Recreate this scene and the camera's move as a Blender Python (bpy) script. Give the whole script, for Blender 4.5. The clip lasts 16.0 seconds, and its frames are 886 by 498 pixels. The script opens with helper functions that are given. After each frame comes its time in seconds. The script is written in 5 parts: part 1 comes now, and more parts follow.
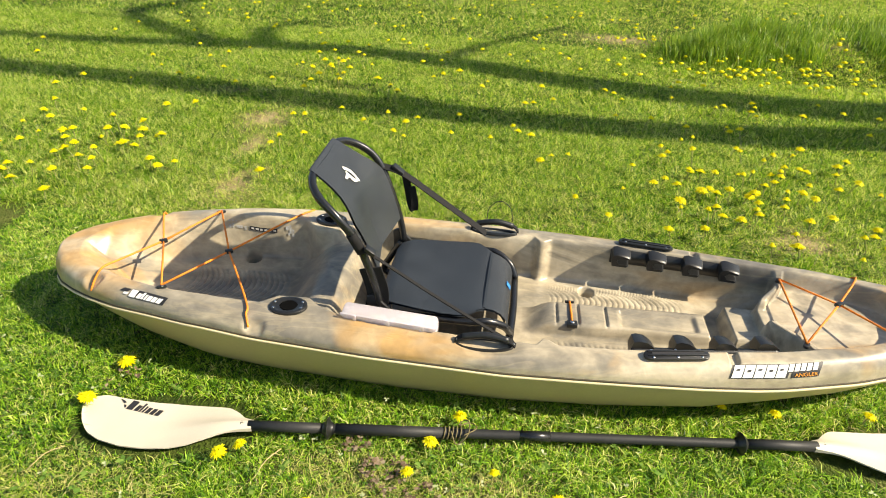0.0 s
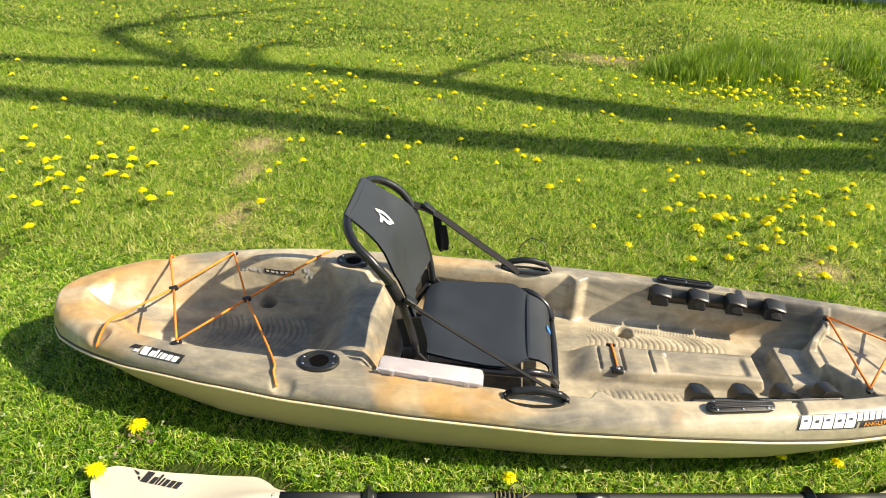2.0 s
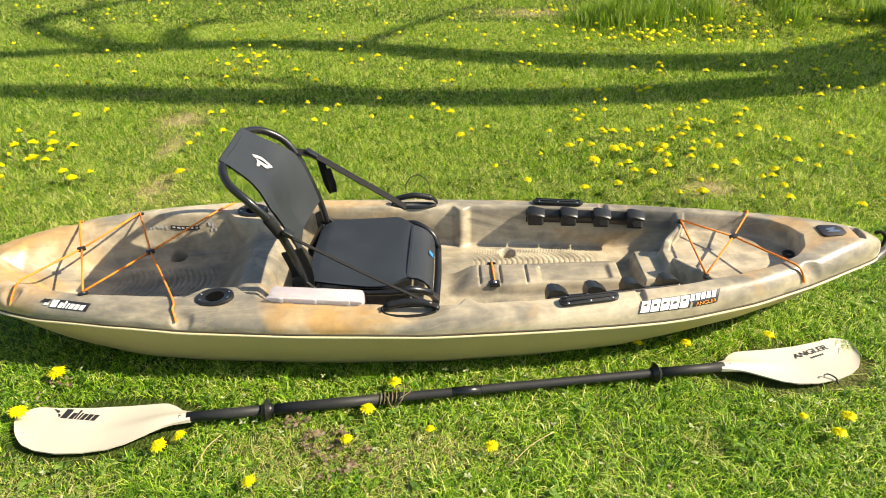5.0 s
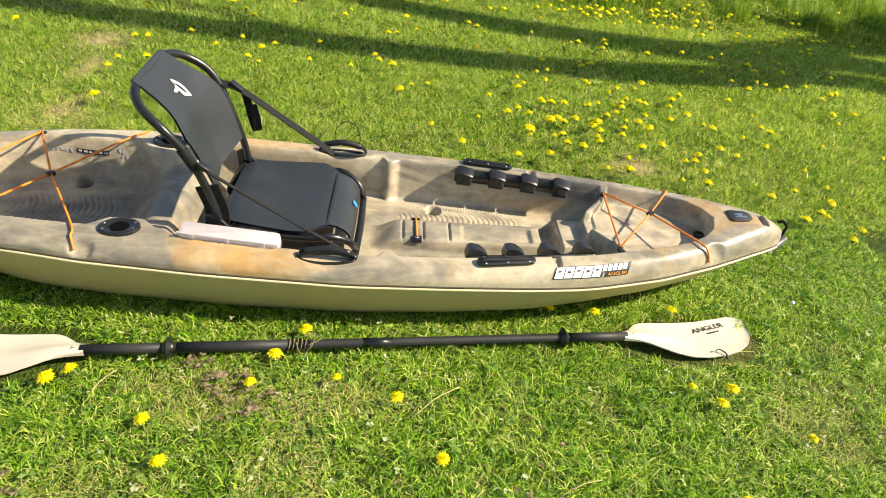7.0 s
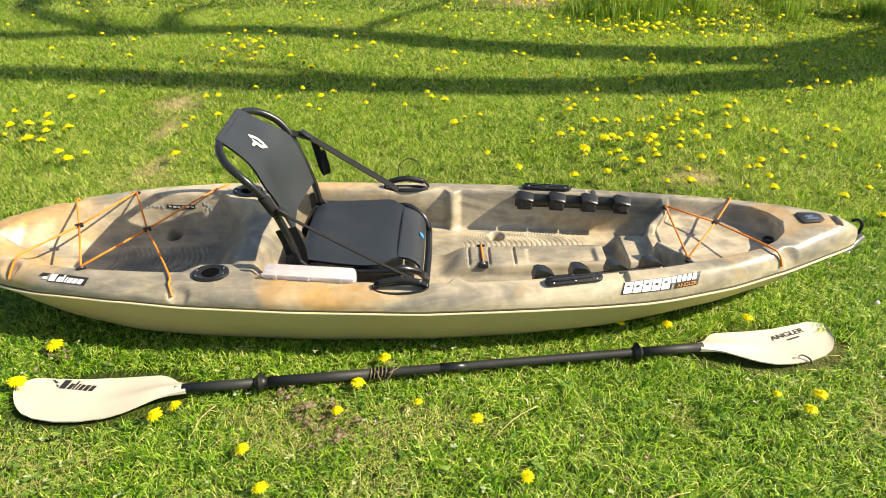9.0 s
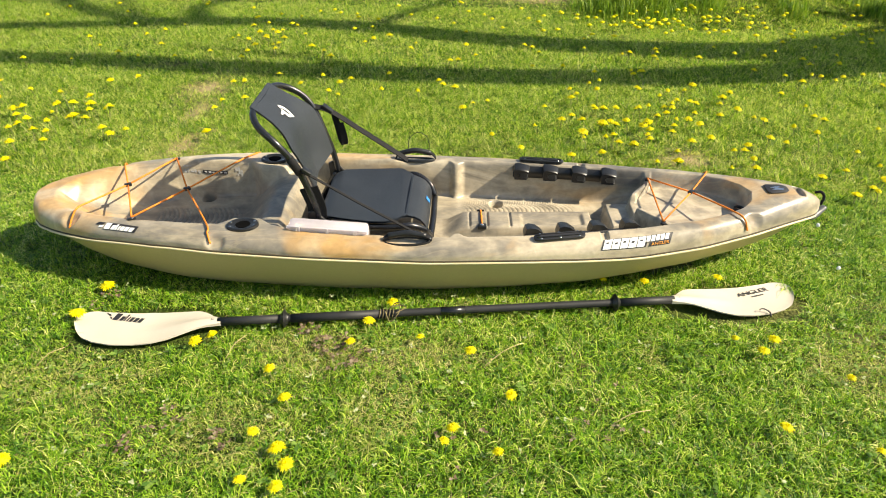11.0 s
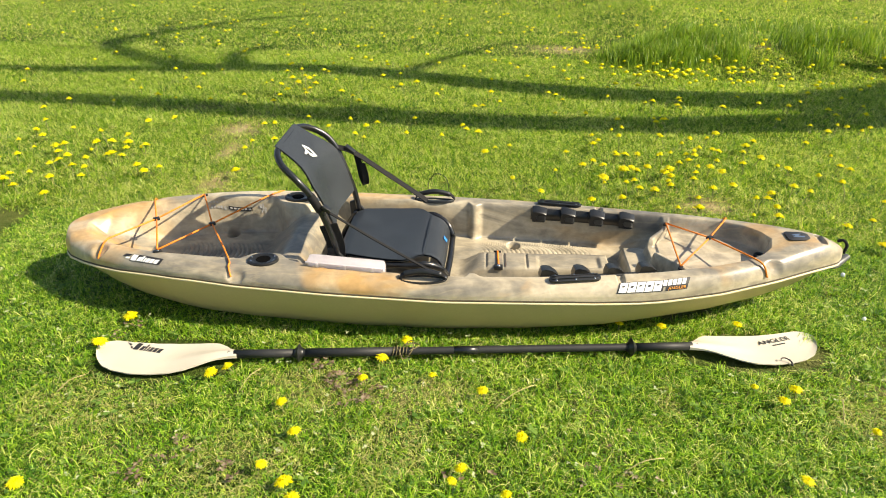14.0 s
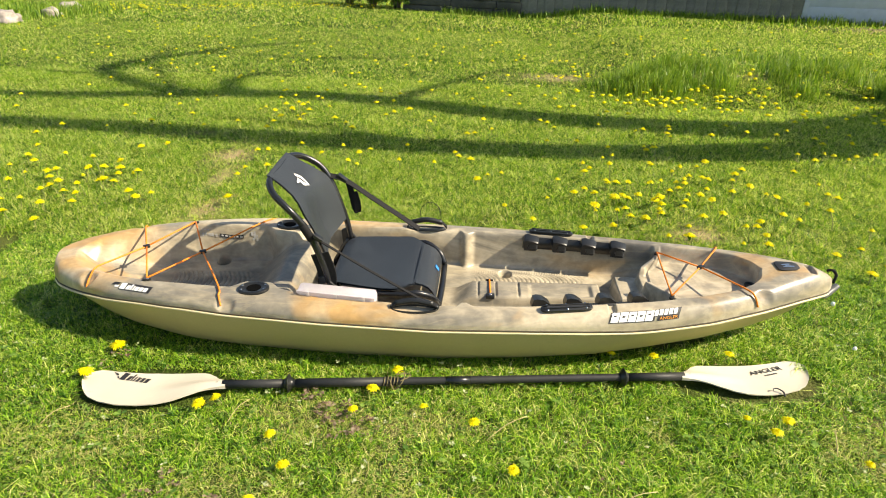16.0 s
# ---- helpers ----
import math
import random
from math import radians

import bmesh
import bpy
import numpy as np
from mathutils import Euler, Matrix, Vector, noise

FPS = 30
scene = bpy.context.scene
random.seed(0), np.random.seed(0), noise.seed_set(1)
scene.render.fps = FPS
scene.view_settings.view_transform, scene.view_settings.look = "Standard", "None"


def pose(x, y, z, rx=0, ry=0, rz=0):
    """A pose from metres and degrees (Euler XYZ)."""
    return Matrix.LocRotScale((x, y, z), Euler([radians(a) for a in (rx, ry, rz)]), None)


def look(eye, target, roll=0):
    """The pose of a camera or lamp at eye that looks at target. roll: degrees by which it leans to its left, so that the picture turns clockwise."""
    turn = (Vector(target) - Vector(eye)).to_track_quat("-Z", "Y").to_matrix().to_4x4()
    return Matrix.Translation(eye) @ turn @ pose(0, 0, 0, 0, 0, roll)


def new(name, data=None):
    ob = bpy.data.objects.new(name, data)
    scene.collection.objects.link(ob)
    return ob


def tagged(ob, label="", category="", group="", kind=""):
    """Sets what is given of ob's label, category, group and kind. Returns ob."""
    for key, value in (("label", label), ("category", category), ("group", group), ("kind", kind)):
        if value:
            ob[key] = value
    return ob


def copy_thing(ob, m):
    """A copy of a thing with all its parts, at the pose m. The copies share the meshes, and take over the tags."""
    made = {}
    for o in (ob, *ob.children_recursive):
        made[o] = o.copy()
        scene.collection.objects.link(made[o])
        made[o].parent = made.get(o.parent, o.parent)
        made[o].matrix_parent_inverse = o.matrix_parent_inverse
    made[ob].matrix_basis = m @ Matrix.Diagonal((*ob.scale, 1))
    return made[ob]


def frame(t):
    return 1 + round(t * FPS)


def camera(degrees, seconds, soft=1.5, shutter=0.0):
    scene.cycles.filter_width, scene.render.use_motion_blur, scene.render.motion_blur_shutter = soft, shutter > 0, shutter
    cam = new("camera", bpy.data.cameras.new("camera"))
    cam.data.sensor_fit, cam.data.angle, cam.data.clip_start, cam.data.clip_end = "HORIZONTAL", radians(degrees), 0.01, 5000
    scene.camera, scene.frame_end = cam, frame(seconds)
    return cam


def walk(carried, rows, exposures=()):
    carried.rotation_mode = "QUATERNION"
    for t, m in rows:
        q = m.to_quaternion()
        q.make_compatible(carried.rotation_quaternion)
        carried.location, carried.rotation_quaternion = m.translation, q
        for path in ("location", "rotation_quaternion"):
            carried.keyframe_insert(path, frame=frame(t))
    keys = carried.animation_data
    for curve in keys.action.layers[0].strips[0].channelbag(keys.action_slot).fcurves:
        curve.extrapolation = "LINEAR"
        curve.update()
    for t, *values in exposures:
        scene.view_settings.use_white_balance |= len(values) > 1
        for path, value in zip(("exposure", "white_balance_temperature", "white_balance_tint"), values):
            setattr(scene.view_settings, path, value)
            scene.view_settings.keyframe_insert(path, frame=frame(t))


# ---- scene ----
cam = camera(72.5, 16.0, soft=1.0)
PATH = [
    (0, (-0.005, -1.625, 1.323), (-0.191, 0.089, 0.308), 3.2),
    (0.5, (-0.058, -1.565, 1.339), (-0.212, 0.176, 0.367), 2.6),
    (1, (-0.134, -1.513, 1.34), (-0.11, 0.264, 0.42), 4.2),
    (1.5, (-0.184, -1.501, 1.334), (-0.242, 0.264, 0.395), 4.1),
    (2, (-0.209, -1.496, 1.327), (-0.315, 0.251, 0.358), 3.6),
    (2.5, (-0.202, -1.512, 1.321), (-0.216, 0.216, 0.313), 5.0),
    (3, (-0.107, -1.548, 1.313), (-0.121, 0.164, 0.278), 2.8),
    (3.5, (0.03, -1.659, 1.313), (0.018, 0.054, 0.281), 3.8),
    (4, (0.077, -1.704, 1.315), (0.07, 0.019, 0.3), -0.8),
    (4.2, (0.084, -1.702, 1.319), (0.066, 0.018, 0.3), -0.5),
    (6.3, (0.113, -1.712, 1.299), (0.135, -0.025, 0.224), 1.1),
    (6.5, (0.129, -1.714, 1.286), (0.198, -0.03, 0.209), 2.7),
    (7, (0.133, -1.704, 1.29), (0.337, -0.072, 0.152), 8.9),
    (7.5, (0.147, -1.709, 1.296), (0.342, -0.059, 0.182), 6.2),
    (8, (0.15, -1.691, 1.297), (0.228, -0.026, 0.191), 1.5),
    (8.5, (0.151, -1.714, 1.305), (0.224, -0.029, 0.229), 2.7),
    (9, (0.107, -1.765, 1.317), (0.109, -0.076, 0.246), 0.8),
    (9.5, (0.043, -1.867, 1.328), (0.072, -0.196, 0.23), 1.7),
    (9.7, (0.05, -1.9, 1.332), (0.097, -0.229, 0.235), 1.7),
    (11.8, (0.204, -2.094, 1.34), (0.115, -0.384, 0.306), 0.8),
    (12, (0.209, -2.087, 1.337), (0.142, -0.37, 0.313), 0.6),
    (12.5, (0.21, -2.082, 1.331), (0.159, -0.366, 0.306), 1.3),
    (13, (0.207, -2.085, 1.326), (0.117, -0.371, 0.299), 1.4),
    (13.5, (0.196, -2.089, 1.334), (0.086, -0.342, 0.366), 0.8),
    (14, (0.188, -2.084, 1.336), (0.054, -0.33, 0.385), 1.0),
    (14.5, (0.199, -2.078, 1.348), (0.075, -0.296, 0.449), -0.3),
    (15, (0.19, -2.074, 1.334), (0.061, -0.294, 0.431), 1.1),
    (15.5, (0.188, -2.077, 1.345), (0.072, -0.298, 0.437), 1.3),
    (16, (0.19, -2.073, 1.352), (0.076, -0.281, 0.471), 1.5),
]
walk(cam, [(t, look(eye, target, roll)) for t, eye, target, roll in PATH], [(0, 0.95, 7300, 10)])

# ---- light ----
SUN_DIR = Vector((1.2, -0.17, 1.0)).normalized()
world = bpy.data.worlds.new("world")
scene.world = world
world.use_nodes = True
wn = world.node_tree
sky = wn.nodes.new("ShaderNodeTexSky")
sky.sky_type = "NISHITA"
sky.sun_disc = False
sky.sun_elevation = math.asin(SUN_DIR.z)
sky.sun_rotation = math.atan2(SUN_DIR.x, SUN_DIR.y)
wn.links.new(sky.outputs[0], wn.nodes["Background"].inputs[0])
wn.nodes["Background"].inputs[1].default_value = 0.10
sun_data = bpy.data.lights.new("sun", "SUN")
sun_data.energy, sun_data.angle, sun_data.color = 5.0, radians(0.55), (1.0, 0.92, 0.77)
sun = new("sun", sun_data)
sun.matrix_world = look(SUN_DIR * 40, (0, 0, 0))


# ---- materials ----
def nodes_of(name):
    m = bpy.data.materials.new(name)
    m.use_nodes = True
    return m, m.node_tree.nodes, m.node_tree.links, m.node_tree.nodes["Principled BSDF"]


def ramp(nodes, stops):
    r = nodes.new("ShaderNodeValToRGB")
    e = r.color_ramp.elements
    while len(e) < len(stops):
        e.new(0.5)
    for s, (p, c) in zip(e, stops):
        s.position, s.color = p, (*c, 1)
    return r


def noise_node(nodes, links, coord, scale, detail=4.0, distortion=0.0, rough=0.55):
    n = nodes.new("ShaderNodeTexNoise")
    n.inputs["Scale"].default_value = scale
    n.inputs["Detail"].default_value = detail
    n.inputs["Roughness"].default_value = rough
    n.inputs["Distortion"].default_value = distortion
    if coord is not None:
        links.new(coord, n.inputs["Vector"])
    return n


def plain(name, color, rough=0.5, metal=0.0, vary=0.25, scale=9.0, fine=180.0, bump=0.1, spec=0.5):
    """A surface with variation at two scales and a fine relief."""
    m, n, l, p = nodes_of(name)
    tc = n.new("ShaderNodeTexCoord").outputs["Object"]
    big, small = noise_node(n, l, tc, scale), noise_node(n, l, tc, fine, 2.0)
    mixed = n.new("ShaderNodeMath")
    mixed.operation = "MULTIPLY_ADD"
    l.new(small.outputs[0], mixed.inputs[0])
    mixed.inputs[1].default_value = 0.4
    l.new(big.outputs[0], mixed.inputs[2])
    lo, hi = [c * (1 - vary) for c in color], [min(1, c * (1 + vary)) for c in color]
    r = ramp(n, [(0.4, lo), (1.0, hi)])
    l.new(mixed.outputs[0], r.inputs[0])
    l.new(r.outputs[0], p.inputs["Base Color"])
    rr = n.new("ShaderNodeMapRange")
    rr.inputs[3].default_value, rr.inputs[4].default_value = rough * 0.85, min(1, rough * 1.2)
    l.new(big.outputs[0], rr.inputs[0])
    l.new(rr.outputs[0], p.inputs["Roughness"])
    p.inputs["Metallic"].default_value = metal
    p.inputs["Specular IOR Level"].default_value = spec
    if bump:
        b = n.new("ShaderNodeBump")
        b.inputs["Strength"].default_value = bump
        b.inputs["Distance"].default_value = 0.002
        l.new(small.outputs[0], b.inputs["Height"])
        l.new(b.outputs[0], p.inputs["Normal"])
    return m


def camo_plastic():
    """Swirled two-tone moulded plastic: tan, olive grey and rusty brown streaks that run along the boat; the low fore
    floor is brightened in the colour.
    """
    m, n, l, p = nodes_of("camo_plastic")
    tc = n.new("ShaderNodeTexCoord").outputs["Object"]
    mp = n.new("ShaderNodeMapping")
    mp.inputs["Rotation"].default_value = (0.3, 0.2, 0.35)
    mp.inputs["Scale"].default_value = (1.0, 2.6, 2.6)
    l.new(tc, mp.inputs[0])
    a = noise_node(n, l, mp.outputs[0], 1.7, 5.0, 1.3)
    r1 = ramp(n, [(0.32, (0.150, 0.138, 0.118)), (0.42, (0.210, 0.192, 0.155)), (0.49, (0.285, 0.255, 0.195)), (0.56, (0.40, 0.345, 0.25)), (0.64, (0.49, 0.43, 0.32)), (0.74, (0.25, 0.225, 0.175))])
    b = noise_node(n, l, mp.outputs[0], 1.3, 3.0, 1.6)
    sep = n.new("ShaderNodeSeparateXYZ")
    l.new(tc, sep.inputs[0])
    along = n.new("ShaderNodeMapRange")
    along.inputs[1].default_value, along.inputs[2].default_value = -1.55, 1.55
    l.new(sep.outputs[0], along.inputs[0])
    tone = ramp(n, [(0.016, (0.08,) * 3), (0.10, (0.085,) * 3), (0.15, (0.06,) * 3), (0.19, (0.08,) * 3), (0.31, (0.075,) * 3), (0.36, (0.06,) * 3), (0.40, (0.075,) * 3), (0.51, (0.02,) * 3), (0.72, (0.025,) * 3), (0.90, (0.06,) * 3)])
    l.new(along.outputs[0], tone.inputs[0])
    toned = n.new("ShaderNodeMath")
    toned.operation = "ADD"
    l.new(a.outputs[0], toned.inputs[0])
    l.new(tone.outputs[0], toned.inputs[1])
    # brightness put into the colour: lighter low down, only ahead of the seat
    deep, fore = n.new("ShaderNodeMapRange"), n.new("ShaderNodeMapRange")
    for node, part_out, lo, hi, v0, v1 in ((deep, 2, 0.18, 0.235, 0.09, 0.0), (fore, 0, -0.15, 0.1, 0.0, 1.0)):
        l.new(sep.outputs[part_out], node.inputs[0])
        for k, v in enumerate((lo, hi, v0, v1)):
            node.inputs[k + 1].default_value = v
    floor_brighten = n.new("ShaderNodeMath")
    floor_brighten.operation = "MULTIPLY_ADD"
    l.new(deep.outputs[0], floor_brighten.inputs[0])
    l.new(fore.outputs[0], floor_brighten.inputs[1])
    l.new(toned.outputs[0], floor_brighten.inputs[2])
    toned = floor_brighten
    less = n.new("ShaderNodeMath")
    less.operation = "SUBTRACT"
    l.new(toned.outputs[0], less.inputs[0])
    less.inputs[1].default_value = 0.075
    l.new(less.outputs[0], r1.inputs[0])
    rust = ramp(n, [(0.0, (0.30,) * 3), (0.09, (0.24,) * 3), (0.16, (0.02,) * 3), (0.30, (0.0,) * 3), (0.37, (0.17,) * 3), (0.44, (0.15,) * 3), (0.50, (0.0,) * 3), (1.0, (0.0,) * 3)])
    l.new(along.outputs[0], rust.inputs[0])
    s = n.new("ShaderNodeMath")
    s.operation = "ADD"
    l.new(b.outputs[0], s.inputs[0])
    l.new(rust.outputs[0], s.inputs[1])
    mask = ramp(n, [(0.60, (0, 0, 0)), (0.78, (0.9, 0.9, 0.9))])
    l.new(s.outputs[0], mask.inputs[0])
    mix = n.new("ShaderNodeMixRGB")
    l.new(mask.outputs[0], mix.inputs[0])
    l.new(r1.outputs[0], mix.inputs[1])
    mix.inputs[2].default_value = (0.44, 0.265, 0.095, 1)
    vein = noise_node(n, l, mp.outputs[0], 2.3, 4.0, 2.4)
    vm = ramp(n, [(0.44, (0, 0, 0)), (0.5, (0.16, 0.16, 0.16)), (0.54, (0, 0, 0))])
    l.new(vein.outputs[0], vm.inputs[0])
    marbled = n.new("ShaderNodeMixRGB")
    l.new(vm.outputs[0], marbled.inputs[0])
    l.new(mix.outputs[0], marbled.inputs[1])
    marbled.inputs[2].default_value = (0.60, 0.50, 0.31, 1)
    mix = marbled
    grain = noise_node(n, l, tc, 260, 2.0)
    scuff = noise_node(n, l, tc, 30, 6.0, 0.4)
    sr = ramp(n, [(0.35, (0.82,) * 3), (0.7, (1.1,) * 3)])
    l.new(scuff.outputs[0], sr.inputs[0])
    mul = n.new("ShaderNodeMixRGB")
    mul.blend_type = "MULTIPLY"
    mul.inputs[0].default_value = 1
    l.new(mix.outputs[0], mul.inputs[1])
    l.new(sr.outputs[0], mul.inputs[2])
    l.new(mul.outputs[0], p.inputs["Base Color"])
    rr = n.new("ShaderNodeMapRange")
    rr.inputs[3].default_value, rr.inputs[4].default_value = 0.26, 0.42
    l.new(scuff.outputs[0], rr.inputs[0])
    l.new(rr.outputs[0], p.inputs["Roughness"])
    bp = n.new("ShaderNodeBump")
    bp.inputs["Strength"].default_value, bp.inputs["Distance"].default_value = 0.12, 0.002
    l.new(grain.outputs[0], bp.inputs["Height"])
    l.new(bp.outputs[0], p.inputs["Normal"])
    return m


def leafy(name, stops, translucent=0.4, rough=0.45, patch=2.0, blade=0.85, shine=(1.15, 1.15, 0.6)):
    """Thin green leaves: colour by blade and by patch of lawn, light shining through."""
    m, n, l, p = nodes_of(name)
    geo = n.new("ShaderNodeNewGeometry")
    tc = n.new("ShaderNodeTexCoord").outputs["Object"]
    broad, tuft = noise_node(n, l, tc, 1.3, 5.0, 0.8, 0.65), noise_node(n, l, tc, 17.0, 6.0, 0.6, 0.78)
    add = n.new("ShaderNodeMath")
    add.operation = "MULTIPLY_ADD"
    l.new(broad.outputs[0], add.inputs[0])
    add.inputs[1].default_value = 0.4
    l.new(tuft.outputs[0], add.inputs[2])
    k = n.new("ShaderNodeMath")
    k.operation = "MULTIPLY_ADD"
    l.new(add.outputs[0], k.inputs[0])
    k.inputs[1].default_value = patch * 0.55
    sub = n.new("ShaderNodeMath")
    sub.operation = "MULTIPLY_ADD"
    l.new(geo.outputs["Random Per Island"], sub.inputs[0])
    sub.inputs[1].default_value = blade
    sub.inputs[2].default_value = 0.5 - blade * 0.5 - patch * 0.385
    l.new(sub.outputs[0], k.inputs[2])
    r = ramp(n, stops)
    l.new(k.outputs[0], r.inputs[0])
    l.new(r.outputs[0], p.inputs["Base Color"])
    p.inputs["Roughness"].default_value = rough
    p.inputs["Specular IOR Level"].default_value = 0.24
    t = n.new("ShaderNodeBsdfTranslucent")
    warm = n.new("ShaderNodeMixRGB")
    warm.blend_type = "MULTIPLY"
    warm.inputs[0].default_value = 1
    warm.inputs[2].default_value = (*shine, 1)
    l.new(r.outputs[0], warm.inputs[1])
    l.new(warm.outputs[0], t.inputs[0])
    mx = n.new("ShaderNodeMixShader")
    mx.inputs[0].default_value = translucent
    l.new(p.outputs[0], mx.inputs[1])
    l.new(t.outputs[0], mx.inputs[2])
    l.new(mx.outputs[0], n["Material Output"].inputs[0])
    return m


def soil_material():
    m, n, l, p = nodes_of("lawn_soil")
    tc = n.new("ShaderNodeTexCoord").outputs["Object"]
    a, b, c = noise_node(n, l, tc, 0.8, 5.0), noise_node(n, l, tc, 14, 6.0, 0.3, 0.7), noise_node(n, l, tc, 90, 3.0)
    green = ramp(n, [(0.3, (0.025, 0.042, 0.009)), (0.5, (0.055, 0.085, 0.014)), (0.7, (0.12, 0.13, 0.035))])
    s = n.new("ShaderNodeMath")
    s.operation = "MULTIPLY_ADD"
    l.new(b.outputs[0], s.inputs[0])
    s.inputs[1].default_value = 0.6
    l.new(a.outputs[0], s.inputs[2])
    sh = n.new("ShaderNodeMath")
    sh.operation = "SUBTRACT"
    l.new(s.outputs[0], sh.inputs[0])
    sh.inputs[1].default_value = 0.3
    l.new(sh.outputs[0], green.inputs[0])
    dirt = ramp(n, [(0.3, (0.25, 0.185, 0.09)), (0.7, (0.50, 0.40, 0.22))])
    l.new(b.outputs[0], dirt.inputs[0])
    at = n.new("ShaderNodeAttribute")
    at.attribute_name = "bare"
    mx = n.new("ShaderNodeMixRGB")
    l.new(at.outputs["Fac"], mx.inputs[0])
    l.new(green.outputs[0], mx.inputs[1])
    l.new(dirt.outputs[0], mx.inputs[2])
    l.new(mx.outputs[0], p.inputs["Base Color"])
    p.inputs["Roughness"].default_value = 0.95
    p.inputs["Specular IOR Level"].default_value = 0.1
    bp = n.new("ShaderNodeBump")
    bp.inputs["Strength"].default_value, bp.inputs["Distance"].default_value = 0.8, 0.03
    l.new(c.outputs[0], bp.inputs["Height"])
    l.new(bp.outputs[0], p.inputs["Normal"])
    return m


CAMO = camo_plastic()
TAN = plain("tan_hull_plastic", (0.45, 0.365, 0.17), 0.42, vary=0.12, scale=3, fine=120, bump=0.12)
CREAM = plain("cream_blade_plastic", (0.54, 0.495, 0.40), 0.5, vary=0.08, scale=6, fine=200, bump=0.06)
BLACK = plain("black_plastic", (0.011, 0.012, 0.013), 0.36, vary=0.3, scale=14, fine=350, bump=0.15)
TUBE = plain("black_tube", (0.011, 0.012, 0.014), 0.25, vary=0.3, scale=20, fine=300, bump=0.05)
FABRIC = plain("black_mesh_fabric", (0.022, 0.027, 0.034), 0.46, vary=0.25, scale=7, fine=700, bump=0.5, spec=0.4)
WEB = plain("black_webbing", (0.009, 0.009, 0.010), 0.75, vary=0.35, scale=30, fine=500, bump=0.5, spec=0.25)
SEAM = plain("seam_shadow_gap", (0.06, 0.05, 0.03), 0.7, vary=0.3)
LIP = plain("pale_seam_lip", (0.62, 0.54, 0.34), 0.45, vary=0.15)
ORANGE = plain("orange_cord", (0.78, 0.22, 0.02), 0.6, vary=0.3, scale=60, fine=500, bump=0.5)
STEEL = plain("steel_screw", (0.6, 0.6, 0.58), 0.25, 1.0, vary=0.1)
WHITE = plain("white_print", (0.8, 0.8, 0.78), 0.45, vary=0.04)
WORN = plain("worn_white_print", (0.42, 0.41, 0.38), 0.7, vary=0.5, scale=60)
INK = plain("dark_print", (0.02, 0.02, 0.022), 0.5, vary=0.2)
GOLD = plain("orange_print", (0.75, 0.3, 0.04), 0.5, vary=0.1)
BLUE = plain("blue_tag", (0.02, 0.2, 0.55), 0.6, vary=0.15)
SHAFT = plain("matte_black_shaft", (0.020, 0.021, 0.022), 0.55, vary=0.3, scale=14, fine=350, bump=0.2, spec=0.35)
HOLE_SHADE = plain("hollow_shade", (0.003, 0.003, 0.003), 0.95, vary=0.2, bump=0, spec=0.05)
GREY = plain("grey_grip", (0.10, 0.105, 0.11), 0.35, vary=0.2)
SOIL = soil_material()
BLADES = [(0.0, (0.022, 0.078, 0.008)), (0.25, (0.072, 0.200, 0.012)), (0.5, (0.190, 0.395, 0.021)), (0.75, (0.345, 0.535, 0.043)), (0.92, (0.52, 0.64, 0.10)), (1.0, (0.74, 0.72, 0.29))]
GRASS = leafy("grass_blades", BLADES, 0.33, 0.38, 2.3, 1.05)
# lighter grass colour that stands in for sun catching the tips
LIT_TIPS = leafy("lit_grass_tips", [(0.0, (0.20, 0.36, 0.03)), (0.5, (0.42, 0.56, 0.07)), (1.0, (0.66, 0.70, 0.20))], 0.5, 0.3)
# brighter copy of the near grass: extra sunlight put into its colour ramp
LIT_LAWN = leafy("grass_lit_copy", [(0.85 * k, c) for k, c in BLADES], 0.55, 0.36, 2.3, 1.1)
PALE_GRASS = leafy("pale_dry_grass", [(0.0, (0.26, 0.30, 0.07)), (0.5, (0.42, 0.44, 0.13)), (1.0, (0.62, 0.55, 0.27))], 0.35, 0.4)
TALL = leafy("long_grass", [(0.0, (0.03, 0.085, 0.010)), (0.5, (0.17, 0.32, 0.025)), (1.0, (0.42, 0.50, 0.10))], 0.40, 0.4)
THATCH = plain("dry_thatch", (0.42, 0.34, 0.17), 0.9, vary=0.4, scale=3)
LEAF = leafy("broad_leaves", [(0.1, (0.08, 0.17, 0.03)), (0.5, (0.16, 0.29, 0.05)), (1.0, (0.32, 0.44, 0.10))], 0.35, 0.45)
PETAL = leafy("yellow_petals", [(0.0, (0.82, 0.72, 0.008)), (1.0, (0.88, 0.82, 0.02))], 0.3, 0.6, 0.1, 0.7, (1.0, 0.98, 0.4))
STEM = leafy("flower_stem", [(0.0, (0.22, 0.27, 0.08)), (1.0, (0.3, 0.27, 0.12))], 0.2, 0.5, 0.2, 0.6)
CORD = plain("olive_cord", (0.16, 0.13, 0.06), 0.85, vary=0.4, scale=60)
STRAW = plain("dry_straw", (0.5, 0.4, 0.2), 0.8)
BARK = plain("tree_bark", (0.13, 0.1, 0.075), 0.9, vary=0.5, scale=6, fine=40, bump=0.8)
OLDWOOD = plain("weathered_fence_wood", (0.20, 0.20, 0.175), 0.9, vary=0.45, scale=2.5, fine=40, bump=0.5)
DARKWOOD = plain("dark_old_timber", (0.075, 0.075, 0.06), 0.9, vary=0.6, scale=3, fine=40, bump=0.6)
SIDING = plain("pale_siding", (0.40, 0.46, 0.54), 0.6, vary=0.1)
